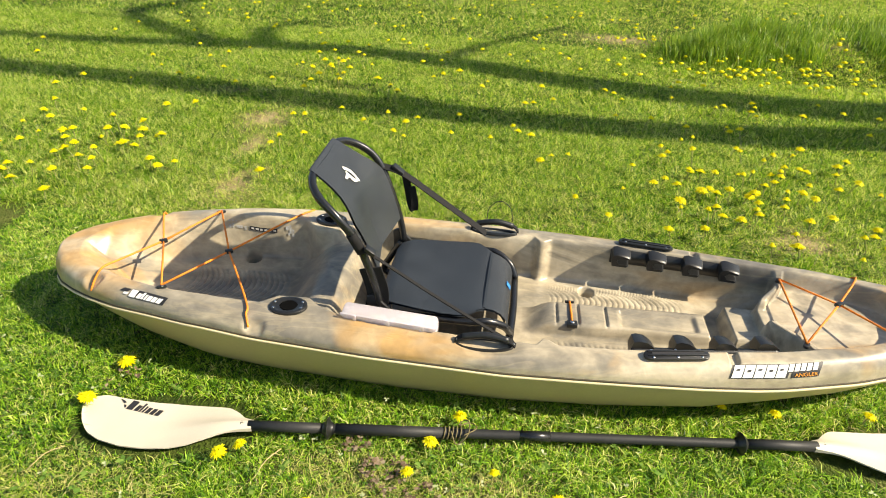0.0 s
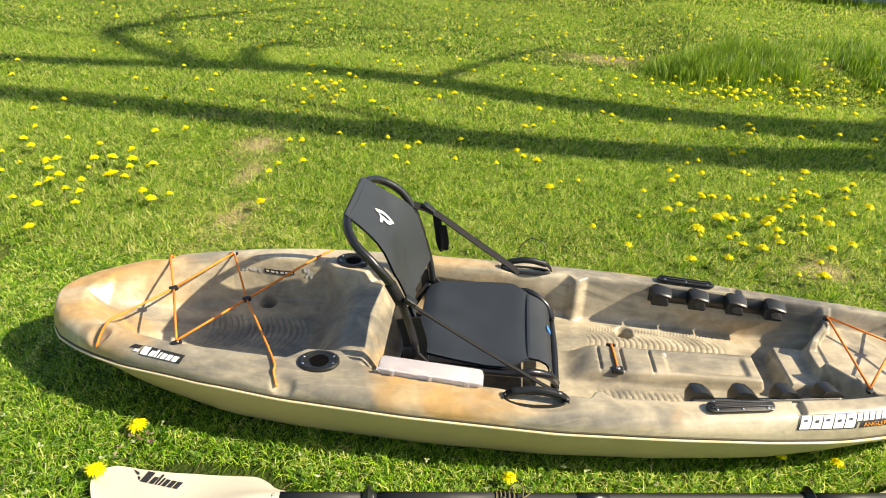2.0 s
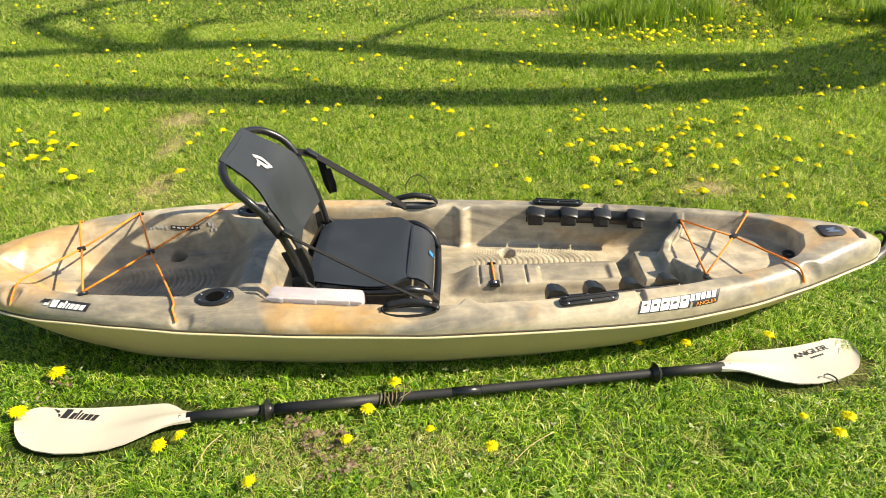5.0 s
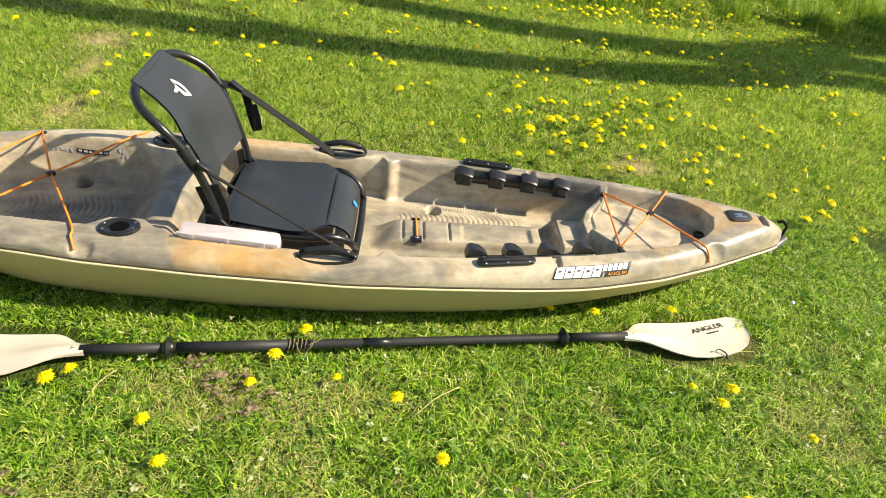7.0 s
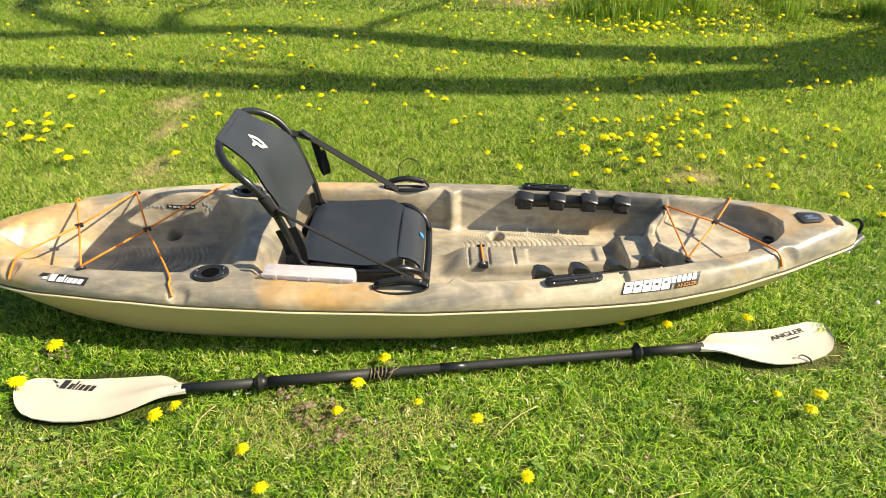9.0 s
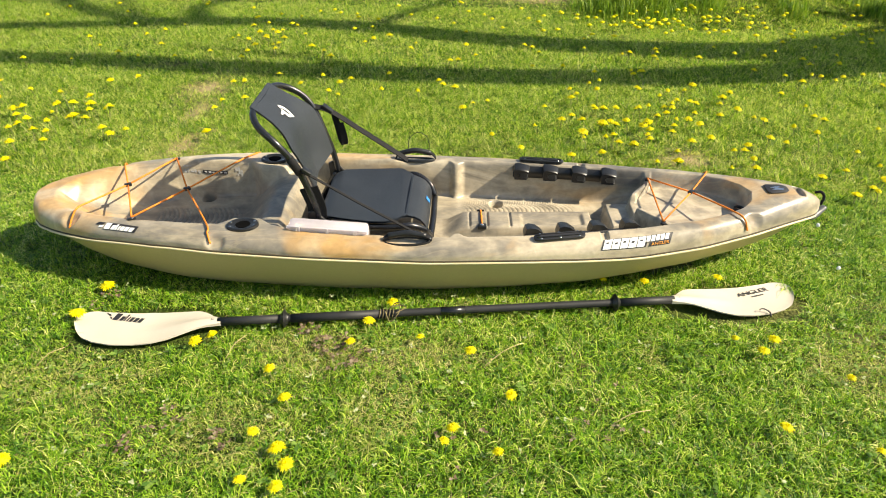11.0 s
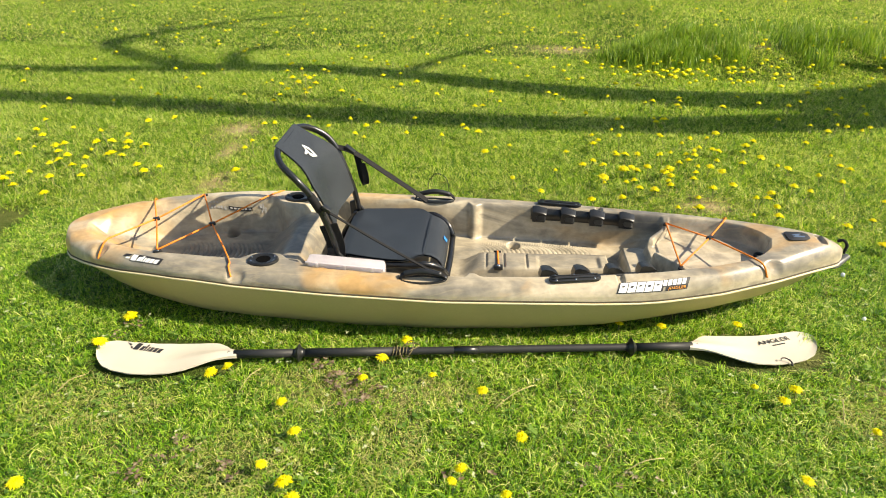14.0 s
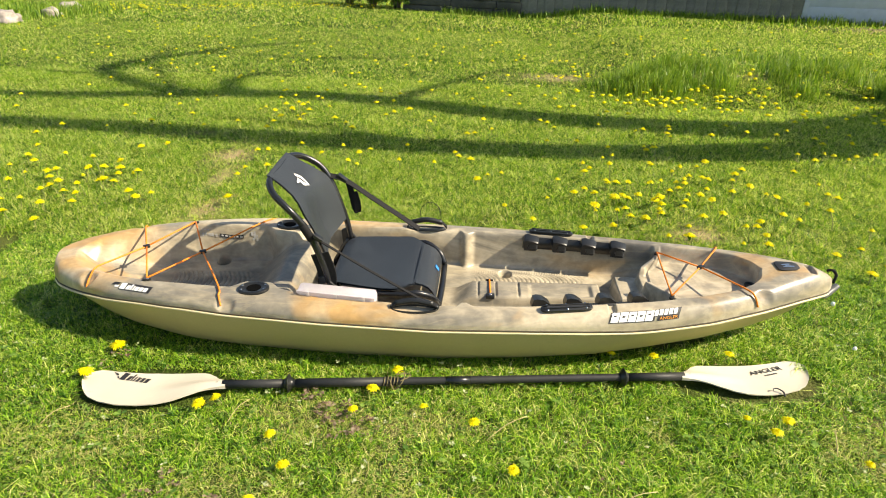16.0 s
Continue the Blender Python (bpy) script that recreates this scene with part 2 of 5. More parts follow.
ROCK = plain("pale_rock", (0.30, 0.265, 0.24), 0.95, vary=0.6, scale=9, fine=60, bump=0.8)


# ---- builders ----
def part(name, bm, material, parent, label=""):
    """Links a bmesh as one mesh object under a thing or a part."""
    me = bpy.data.meshes.new(name)
    bm.to_mesh(me)
    bm.free()
    return adopt(name, me, material, parent, label)


def adopt(name, me, material, parent, label=""):
    me.materials.append(material)
    ob = new(name, me)
    if parent is not None:
        ob.parent = parent
    if label:
        tagged(ob, label)
    return ob


def smooth(bm, angle=40):
    for f in bm.faces:
        f.smooth = True
    for e in bm.edges:
        if len(e.link_faces) == 2 and e.calc_face_angle(0) > radians(angle):
            e.smooth = False
    return bm


def grid_faces(bm, rows, closed=False, flip=False):
    """Quads between equal rows of vertices."""
    for a, b in zip(rows, rows[1:]):
        n = len(a)
        for i in range(n if closed else n - 1):
            q = [a[i], a[(i + 1) % n], b[(i + 1) % n], b[i]]
            try:
                bm.faces.new(q[::-1] if flip else q)
            except ValueError:
                pass


def glide(points, steps=6):
    """A smooth line through the given points."""
    p = [Vector(q) for q in points]
    p = [p[0] * 2 - p[1]] + p + [p[-1] * 2 - p[-2]]
    out = []
    for i in range(1, len(p) - 2):
        for k in range(steps):
            t = k / steps
            out.append(0.5 * (2 * p[i] + (p[i + 1] - p[i - 1]) * t + (2 * p[i - 1] - 5 * p[i] + 4 * p[i + 1] - p[i + 2]) * t * t + (3 * p[i] - p[i - 1] - 3 * p[i + 1] + p[i + 2]) * t ** 3))
    return out + [p[-2]]


def tube(points, radius, seg=10, bm=None, flat=1.0, curve=6):
    """A round (or flattened) rod along a smooth line; radius may be a function of 0..1."""
    bm = bm or bmesh.new()
    line = glide(points, curve) if curve else [Vector(q) for q in points]
    side, rows = None, []
    for i, q in enumerate(line):
        d = (line[min(i + 1, len(line) - 1)] - line[max(i - 1, 0)]).normalized()
        ref = side if side is not None else (Vector((0, 0, 1)) if abs(d.z) < 0.9 else Vector((1, 0, 0))).cross(d)
        side = (ref - d * ref.dot(d)).normalized()
        up = d.cross(side)
        r = radius(i / (len(line) - 1)) if callable(radius) else radius
        rows.append([bm.verts.new(q + side * (math.cos(a) * r) + up * (math.sin(a) * r * flat)) for a in (math.tau * k / seg for k in range(seg))])
    grid_faces(bm, rows, True)
    bm.faces.new(rows[0][::-1])
    bm.faces.new(rows[-1])
    return smooth(bm, 50)


def ribbon(points, width, thick, across, bm=None, curve=6):
    """A flat strap along a line, its width lying along the given direction."""
    bm = bm or bmesh.new()
    line = glide(points, curve) if curve else [Vector(q) for q in points]
    rows = []
    for i, q in enumerate(line):
        d = (line[min(i + 1, len(line) - 1)] - line[max(i - 1, 0)]).normalized()
        s = (Vector(across) - d * Vector(across).dot(d)).normalized()
        u = d.cross(s)
        rows.append([bm.verts.new(q + s * (a * width / 2) + u * (b * thick / 2)) for a, b in ((-1, -1), (1, -1), (1, 1), (-1, 1))])
    grid_faces(bm, rows, True)
    bm.faces.new(rows[0][::-1])
    bm.faces.new(rows[-1])
    return bm


def slab(outline, thick, m=Matrix(), bevel=0.002, bm=None):
    """A flat plate with rounded edges from an outline in its own plane."""
    own = bmesh.new()
    f = own.faces.new([own.verts.new((x, y, 0)) for x, y in outline])
    up = bmesh.ops.extrude_face_region(own, geom=[f])
    bmesh.ops.translate(own, verts=[v for v in up["geom"] if isinstance(v, bmesh.types.BMVert)], vec=(0, 0, thick))
    bmesh.ops.recalc_face_normals(own, faces=own.faces)
    if bevel:
        rim = [e for e in own.edges if e.calc_face_angle(0) > 0.8]
        bmesh.ops.bevel(own, geom=rim, offset=bevel, segments=2, profile=0.5, affect="EDGES")
    bmesh.ops.transform(own, matrix=m, verts=own.verts)
    if bm is None:
        return smooth(own, 35)
    me = bpy.data.meshes.new("joined")
    own.to_mesh(me)
    own.free()
    bm.from_mesh(me)
    return smooth(bm, 35)


def pill(length, width, n=8):
    r, h = width / 2, length / 2 - width / 2
    return [(h + r * math.cos(a), r * math.sin(a)) for a in (-math.pi / 2 + math.pi * k / n for k in range(n + 1))] + [(-h + r * math.cos(a), r * math.sin(a)) for a in (math.pi / 2 + math.pi * k / n for k in range(n + 1))]


def oval(a, b, n=28):
    return [(a * math.cos(math.tau * k / n), b * math.sin(math.tau * k / n)) for k in range(n)]


def box(sx, sy, sz, m=Matrix(), bevel=0.002, bm=None):
    return slab([(-sx / 2, -sy / 2), (sx / 2, -sy / 2), (sx / 2, sy / 2), (-sx / 2, sy / 2)], sz, m, bevel, bm)


def sstep(a, b, x):
    t = np.clip((np.asarray(x, float) - a) / (b - a), 0, 1)
    return t * t * (3 - 2 * t)


def thing(name, m, label, category, group=""):
    ob = new(name)
    ob.empty_display_size = 0.1
    ob.matrix_world = m
    return tagged(ob, label, category, group)


# ---- ground ----
def bank(x, y):
    """Height of the lawn: level near the boat, a low bank on the far right."""
    x, y = np.asarray(x, float), np.asarray(y, float)
    low = 0.012 * np.sin(x * 1.7 + 0.6) * np.sin(y * 1.3) * sstep(0.9, 2.5, np.hypot(x, y * 1.6))
    rise = 0.2 * sstep(1.05, 2.85, x) * sstep(4.0, 5.3, y - 0.05 * (x - 2.7))
    return low + rise


def bare(x, y):
    """How far the soil shows between the grass: a worn track and a few thin spots."""
    x, y = np.asarray(x, float), np.asarray(y, float)
    out = np.zeros(np.broadcast(x, y).shape)
    for cx, cy, rx, ry, k in ((-1.617, 2.032, 0.183, 0.385, 0.97), (-1.508, 1.573, 0.102, 0.353, 0.93), (-1.396, 1.065, 0.121, 0.32, 0.97), (1.392, 1.029, 0.197, 0.165, 0.9), (-2.049, 2.534, 0.27, 0.09, 0.6), (1.507, 0.325, 0.3, 0.169, 0.35), (1.547, -0.446, 0.304, 0.173, 0.3), (1.057, 5.565, 0.452, 0.244, 0.8), (-0.617, 4.271, 0.448, 0.18, 0.5), (0.548, -0.664, 0.1, 0.173, 0.5), (-0.197, -0.654, 0.246, 0.103, 0.3), (-0.831, -0.939, 0.196, 0.103, 0.25), (7.658, 10.607, 1.124, 0.431, 0.9), (2.665, 5.078, 0.659, 0.18, 0.6)):
        wob = 0.25 * np.sin(x * 23 + cx * 7) + 0.25 * np.sin(y * 19 + cy * 5)
        out = np.maximum(out, k * np.exp(-((((x - cx) / rx) ** 2 + ((y - cy) / ry) ** 2) * (1 + wob))))
    return out


def axis(lo, hi, step, far):
    mid = np.arange(lo, hi + 1e-6, step)
    out, s, v = [], step, 0.0
    while v < far:
        s *= 1.25
        v += s
        out.append(v)
    return np.concatenate([lo - np.array(out[::-1]), mid, hi + np.array(out)])


def mesh_arrays(name, verts, faces, sizes):
    """A mesh straight from arrays of places, corner numbers and corners per face."""
    me = bpy.data.meshes.new(name)
    me.vertices.add(len(verts))
    me.vertices.foreach_set("co", np.ascontiguousarray(verts, np.float32).ravel())
    me.loops.add(len(faces))
    me.loops.foreach_set("vertex_index", np.ascontiguousarray(faces, np.int32))
    me.polygons.add(len(sizes))
    starts = np.concatenate([[0], np.cumsum(sizes)[:-1]]).astype(np.int32)
    me.polygons.foreach_set("loop_start", starts)
    me.polygons.foreach_set("loop_total", np.asarray(sizes, np.int32))
    me.update(calc_edges=True)
    me.validate()
    return me


def lawn_ground():
    xs, ys = axis(-4, 4.5, 0.07, 600), axis(-2, 8, 0.07, 600)
    X, Y = np.meshgrid(xs, ys)
    Z = bank(X, Y)
    v = np.stack([X, Y, Z], -1).reshape(-1, 3)
    w, h = len(xs), len(ys)
    i = (np.arange(h - 1)[:, None] * w + np.arange(w - 1)).ravel()
    f = np.stack([i, i + 1, i + 1 + w, i + w], 1)
    me = mesh_arrays("ground", v, f.ravel(), np.full(len(f), 4))
    at = me.attributes.new("bare", "FLOAT", "POINT")
    at.data.foreach_set("value", bare(X, Y).ravel().astype(np.float32))
    ob = adopt("ground", me, SOIL, None)
    return tagged(ob, "sunlit green lawn with worn bare patches", "lawn", kind="structure")


lawn_ground()


def patches(x, y, cell, seed):
    """Smooth random patches of about the given size, 0 to 1."""
    t = np.random.default_rng(seed).uniform(0, 1, (257, 257))
    u, v = np.asarray(x) / cell + 1000.0, np.asarray(y) / cell + 1000.0
    i, j = np.floor(u).astype(int), np.floor(v).astype(int)
    a, b = u - i, v - j
    a, b = a * a * (3 - 2 * a), b * b * (3 - 2 * b)
    i, j = i % 256, j % 256
    return (t[i, j] * (1 - a) + t[i + 1, j] * a) * (1 - b) + (t[i, j + 1] * (1 - a) + t[i + 1, j + 1] * a) * b


def spots(x, y, places):
    """1 in the middle of the given places (x, y, half sizes), with uneven edges, 0 away from them."""
    out = np.zeros(np.shape(x))
    for cx, cy, rx, ry in places:
        d = ((x - cx) / rx) ** 2 + ((y - cy) / ry) ** 2
        out = np.maximum(out, 1 - sstep(0.3, 1.3, d + 0.9 * (patches(x, y, 0.09, 8) - 0.5)))
    return out


def lush(x, y):
    """Strong upright grass."""
    return spots(x, y, ((0.56, -0.72, 0.20, 0.24), (0.95, -0.75, 0.12, 0.2), (0.30, -0.75, 0.10, 0.07), (-0.62, -0.78, 0.10, 0.08), (-0.15, -0.93, 0.10, 0.08)))


def matted(x, y):
    """Short dry grass, pressed flat."""
    return spots(x, y, ((-0.30, -0.62, 0.22, 0.13), (-0.05, -0.85, 0.14, 0.16), (-0.45, -0.95, 0.18, 0.14), (-1.0, -0.75, 0.25, 0.15), (0.05, -0.60, 0.20, 0.07), (1.42, -0.62, 0.16, 0.12), (0.80, -0.55, 0.06, 0.08)))


def blades(name, x, y, height, width, material, label, lean=0.45, seed=1, category="grass", bent=True):
    """Many blades, each its own island: bent ones of two faces, or single slivers farther off."""
    g = np.random.default_rng(seed)
    n = len(x)
    z = bank(x, y) - 0.004
    tip = g.uniform(0, math.tau, n)
    turn = tip + math.pi / 2 + g.normal(0, 0.6, n)
    tuft = 0.55 * patches(x, y, 0.05, 3) + 0.45 * patches(x, y, 0.022, 4)
    field = 0.6 * patches(x, y, 0.55, 5) + 0.4 * patches(x, y, 0.17, 6)
    growth = 1 + 0.18 * lush(x, y) - 0.35 * matted(x, y)
    h = height * growth * g.uniform(0.5, 1.3, n) * (0.15 + 0.55 * field + 1.5 * tuft ** 1.6)
    w = width * g.uniform(0.6, 1.4, n)
    b = h * lean * g.uniform(0.3, 1.6, n)
    sx, sy = np.cos(turn) * w / 2, np.sin(turn) * w / 2
    dx, dy = np.cos(tip) * b, np.sin(tip) * b
    top = np.stack([x + dx, y + dy, z + np.maximum(h * 0.98 - b * 0.45, h * 0.3)], 1)
    left, right = np.stack([x - sx, y - sy, z], 1), np.stack([x + sx, y + sy, z], 1)
    if bent:
        v = np.stack([left, right, np.stack([x + sx * 0.8 + dx * 0.35, y + sy * 0.8 + dy * 0.35, z + h * 0.6], 1), np.stack([x - sx * 0.8 + dx * 0.35, y - sy * 0.8 + dy * 0.35, z + h * 0.6], 1), top], 1)
        k = np.arange(n)[:, None] * 5
        f = np.concatenate([k + 0, k + 1, k + 2, k + 3, k + 3, k + 2, k + 4], 1)
        sizes = np.tile([4, 3], n)
    else:
        v = np.stack([left, right, top], 1)
        f, sizes = np.arange(n * 3), np.full(n, 3)
    me = mesh_arrays(name, v.reshape(-1, 3), f.ravel(), sizes)
    return tagged(adopt(name, me, material, None), label, category, kind="stuff")


def under_paddle(x, y):
    """True below the paddle's blades, where the grass is pressed flat."""
    u, v = (x - 0.155) * 0.9912 + (y + 0.415) * 0.1322, (y + 0.415) * 0.9912 - (x - 0.155) * 0.1322
    return ((np.abs(np.abs(u) - 1.025) / 0.275) ** 2 + ((v - np.where(u < 0, 0.022, 0.0)) / 0.118) ** 2) < 1


def scatter(n, x0, x1, y0, y1, seed, keep=1.0, ahead=True):
    """Random places inside the wedge that lies ahead, thinned where the soil is bare and under the boat."""
    g = np.random.default_rng(seed)
    x, y = g.uniform(x0, x1, n), g.uniform(y0, y1, n)
    wedge = np.abs(x - 0.1) < 0.86 * (y + 2.3) + 0.3 + np.abs(g.normal(0, 0.15, n))
    ok = wedge & (y > -1.3 + 0.12 * g.uniform(0, 1, n) ** 3) if ahead else ~(wedge & (y > -1.25))
    ok &= g.uniform(0, 1, n) > bare(x, y) * keep
    ok &= ~((np.abs(x) < 1.1) & (np.abs(y - 0.02) < 0.20 * np.sqrt(np.maximum(0, 1 - (x / 1.15) ** 2))))
    ok &= ~under_paddle(x, y)
    return x[ok], y[ok]


x, y = scatter(340000, -2.1, 2.3, -1.3, 0.6, 11)
blades("near_grass", x, y, 0.032, 0.0026, GRASS, "short mown green grass blades round the kayak", 1.15, 1)
x, y = scatter(26000, -2.1, 2.3, -1.3, 1.2, 17, 0.0)
blades("dead_grass", x, y, 0.022, 0.0018, THATCH, "dry straw-coloured dead grass in the lawn", 2.2, 6)
x, y = scatter(52000, -1.6, 1.6, -1.25, -0.45, 21, 0.0)
g = np.random.default_rng(22)
dry = g.uniform(0, 1, len(x)) < 0.85 * matted(x, y)
blades("dry_grass", x[dry], y[dry], 0.036, 0.0022, PALE_GRASS, "pale yellowish flattened grass in the lawn", 1.9, 23)
x, y = scatter(760000, -4.2, 4.4, 0.6, 2.3, 12)
blades("middle_grass", x, y, 0.040, 0.0040, LIT_LAWN, "short green lawn grass behind the kayak", 1.35, 2, bent=False)
x, y = scatter(680000, -6.3, 6.6, 2.3, 5.0, 13)
blades("farther_grass", x, y, 0.042, 0.0058, LIT_LAWN, "green lawn grass crossed by tree shadows", 1.3, 3, bent=False)
x, y = scatter(600000, -11, 11.5, 5.0, 10.0, 14)
blades("distant_grass", x, y, 0.042, 0.0090, LIT_LAWN, "sunlit green lawn grass towards the fence", 1.1, 4, bent=False)
x, y = scatter(300000, -17, 17, 10.0, 20, 15)
blades("edge_grass", x, y, 0.06, 0.019, LIT_LAWN, "bright green lawn grass at the yard's far edge", 0.9, 5, bent=False)

x, y = scatter(110000, -5.5, 6.0, 0.5, 5.0, 18)
blades("lawn_tips", x, y, 0.050, 0.0042, LIT_TIPS, "upright grass tips over the lawn, coloured light as if sunlit", 0.7, 20, bent=False)
x, y = scatter(190000, -7, 7.5, -6, 6, 19, ahead=False)
blades("outer_grass", x, y, 0.06, 0.030, LIT_LAWN, "short green lawn grass round about", 1.2, 19, bent=False)

# ---- kayak ----
KAYAK = pose(0.041, 0.019, -0.004, 4.52, -1.22, 1.3) @ Matrix.Diagonal((0.991, 0.928, 1.064, 1))
BX = np.array([-1.52, -1.512, -1.49, -1.45, -1.38, -1.3, -1.2, -0.95, -0.73, -0.4, 0, 0.3, 0.55, 0.78, 1.0, 1.2, 1.3, 1.4, 1.46, 1.49, 1.507, 1.515])
BY = np.array([0.0, 0.06, 0.107, 0.149, 0.193, 0.232, 0.270, 0.328, 0.360, 0.379, 0.384, 0.369, 0.340, 0.304, 0.254, 0.185, 0.140, 0.092, 0.057, 0.036, 0.019, 0.0])
RIM_X, RIM_Z = [-1.52, -1.3, -1.05, -0.8, -0.4, 0, 0.3, 0.6, 0.8, 1.0, 1.2, 1.4, 1.515], [0.276, 0.285, 0.289, 0.284, 0.271, 0.258, 0.253, 0.253, 0.254, 0.260, 0.271, 0.276, 0.260]
WELL_X, WELL_Y = [-1.44, -1.42, -1.38, -1.3, -1.2, -1.05, -0.8, -0.735, -0.69, -0.60, -0.555, -0.5, -0.4, 0.05, 0.085, 0.10, 0.118, 0.145, 0.3, 0.55, 0.78, 0.98, 1.1, 1.17, 1.215, 1.235], [0.0, 0.06, 0.12, 0.168, 0.2, 0.234, 0.25, 0.25, 0.208, 0.205, 0.245, 0.262, 0.288, 0.294, 0.298, 0.268, 0.268, 0.290, 0.282, 0.258, 0.226, 0.186, 0.150, 0.112, 0.065, 0.0]


def table(xs, ys, soft):
    """A smooth curve through a short table."""
    fine = np.linspace(-1.6, 1.6, 3201)
    v = np.interp(fine, xs, ys)
    k = np.hanning(int(soft * 1000) * 2 + 3)
    s = np.convolve(np.pad(v, len(k) // 2, mode="edge"), k / k.sum(), "valid")[:3201]
    return lambda x: np.interp(x, fine, s)


beam_mid, rim_top, well_half = table(BX, BY, 0.05), table(RIM_X, RIM_Z, 0.12), table(WELL_X, WELL_Y, 0.012)


def beam(x):
    """Half the width of the boat at its seam."""
    x = np.asarray(x, float)
    ends = sstep(1.36, 1.44, np.abs(x))
    return np.maximum(beam_mid(x) * (1 - ends) + np.interp(x, BX, BY) * ends, 0.0)


def seam_z(x):
    return rim_top(x) - 0.0625 + np.interp(x, [-1.45, -1.2, -0.9, 0.3, 0.7], [0.0, 0.012, 0.024, 0.022, 0.0])


def well_floor(x, y):
    """The moulded inside of the boat: tank well, seat pan, footwell with its console, bow platform."""
    ay = np.abs(y)
    z = 0.138 + 0.106 * sstep(-0.76, -0.585, x) - 0.128 * sstep(-0.548, -0.452, x)
    z = z + 0.085 * (1 - sstep(-1.44, -1.10, x))
    console = sstep(0.05, 0.16, x) * (1 - sstep(0.64, 0.665, x)) * (1 - sstep(0.056, 0.074, ay))
    z = z + 0.040 * console
    for gx in (0.165, 0.235, 0.325):
        z = z - 0.007 * np.exp(-((x - gx) / 0.0045) ** 4) * (1 - sstep(0.048, 0.054, ay)) * console
    z = z - 0.010 * sstep(0.36, 0.38, x) * (1 - sstep(0.60, 0.62, x)) * (1 - sstep(0.034, 0.046, ay))
    edge = 0.785 + 0.090 * sstep(0.03, 0.18, ay)
    step = sstep(edge - 0.007, edge + 0.010, x)
    tongue = sstep(0.700, 0.713, x) * (1 - sstep(0.084, 0.094, ay))
    z = z + np.maximum(0.088 * step, 0.058 * tongue)
    z = z + 0.030 * sstep(edge - 0.007, edge + 0.006, x) * (1 - sstep(edge + 0.026, edge + 0.036, x)) * sstep(0.040, 0.052, ay)
    hip = sstep(0.69, 0.86, x) * sstep(0.10, 0.15, ay) * (1 - step)
    z = z + 0.05 * hip
    pads = sstep(0.13, 0.17, x) * (1 - sstep(0.56, 0.62, x)) * sstep(0.098, 0.106, ay) * (1 - sstep(0.20, 0.215, ay))
    z = z - 0.0045 * pads * (0.5 + 0.5 * np.sin((x + 12 * (ay - 0.13) ** 2) * math.tau / 0.0190)) ** 9
    ribs = sstep(-1.12, -1.08, x) * (1 - sstep(-0.80, -0.74, x)) * (1 - sstep(0.10, 0.115, y)) * sstep(-0.06, -0.03, y)
    z = z - 0.008 * ribs * (0.5 + 0.5 * np.sin((x + 5 * (y - 0.03) ** 2) * math.tau / 0.020)) ** 4
    for hx, hy in ((0.279, 0.187), (0.279, -0.187), (-0.935, 0.19), (-0.935, -0.19)):
        z = z - 0.07 * np.exp(-((((x - hx) / 0.024) ** 2 + ((y - hy) / 0.024) ** 2) ** 3))
    return z


def deck_z(x, y):
    """Height of the upper shell."""
    b, top, sz = beam(x), rim_top(x), seam_z(x)
    ay = np.abs(y)
    r = np.minimum(0.062, np.maximum(b, 1e-4))
    k = np.clip((ay - (b - r)) / r, 0, 1)
    height = (top - sz) * np.sqrt(np.clip(b / 0.07, 0, 1))
    shell = sz + height * np.sqrt(np.clip(1 - k ** 2.1, 0, 1))
    crown = 0.007 * sstep(1.2, 1.3, x) * np.clip(1 - (ay / np.maximum(b, 1e-3)) ** 2, 0, 1)
    soft = np.interp(x, [-1.45, -1.25, -1.05, -0.9, 1.0, 1.2], [0.17, 0.12, 0.05, 0.038, 0.034, 0.03])
    d = well_half(x) - ay
    inside = sstep(0.0, 1.0, d / soft)
    shell = shell + crown
    for dx, dy in ((-0.722, -0.345), (1.196, -0.172), (-1.285, -0.205), (-0.72, 0.36), (1.12, 0.222), (-1.27, 0.215)):
        shell = shell - 0.016 * np.exp(-((((x - dx) / 0.030) ** 2 + ((y - dy) / 0.022) ** 2) ** 2))
    for gy in (-1, 1):
        shell = shell - 0.010 * np.exp(-((((x + 0.06) / 0.10) ** 2 + ((y - gy * 0.315) / 0.036) ** 2) ** 3))
    groove = sstep(1.40, 1.405, x) * (1 - sstep(1.425, 1.43, x)) * (1 - sstep(0.03, 0.036, ay)) + (sstep(0.618, 0.624, x) * (1 - sstep(0.642, 0.648, x)) * sstep(-0.03, -0.015, -np.abs(d + 0.02)))
    shell = shell - 0.012 * groove
    return shell * (1 - inside) + well_floor(x, y) * inside


def deck_mesh():
    n, m = 960, 150
    s = np.linspace(-1, 1, n)
    xs = -0.0025 + 1.5175 * (0.93 * s + 0.07 * np.sin(s * math.pi / 2) + 0.0)
    v = np.sin(np.linspace(-1, 1, m) * math.pi / 2) * 0.55 + np.linspace(-1, 1, m) * 0.45
    X = np.repeat(xs[:, None], m, 1)
    Y = v[None, :] * beam(X)
    Z = deck_z(X, Y)
    p = np.stack([X, Y, Z], -1).reshape(-1, 3)
    i = (np.arange(n - 1)[:, None] * m + np.arange(m - 1)).ravel()
    f = np.stack([i, i + m, i + m + 1, i + 1], 1)
    me = mesh_arrays("deck", p, f.ravel(), np.full(len(f), 4))
    me.polygons.foreach_set("use_smooth", np.ones(len(me.polygons), bool))
    return me


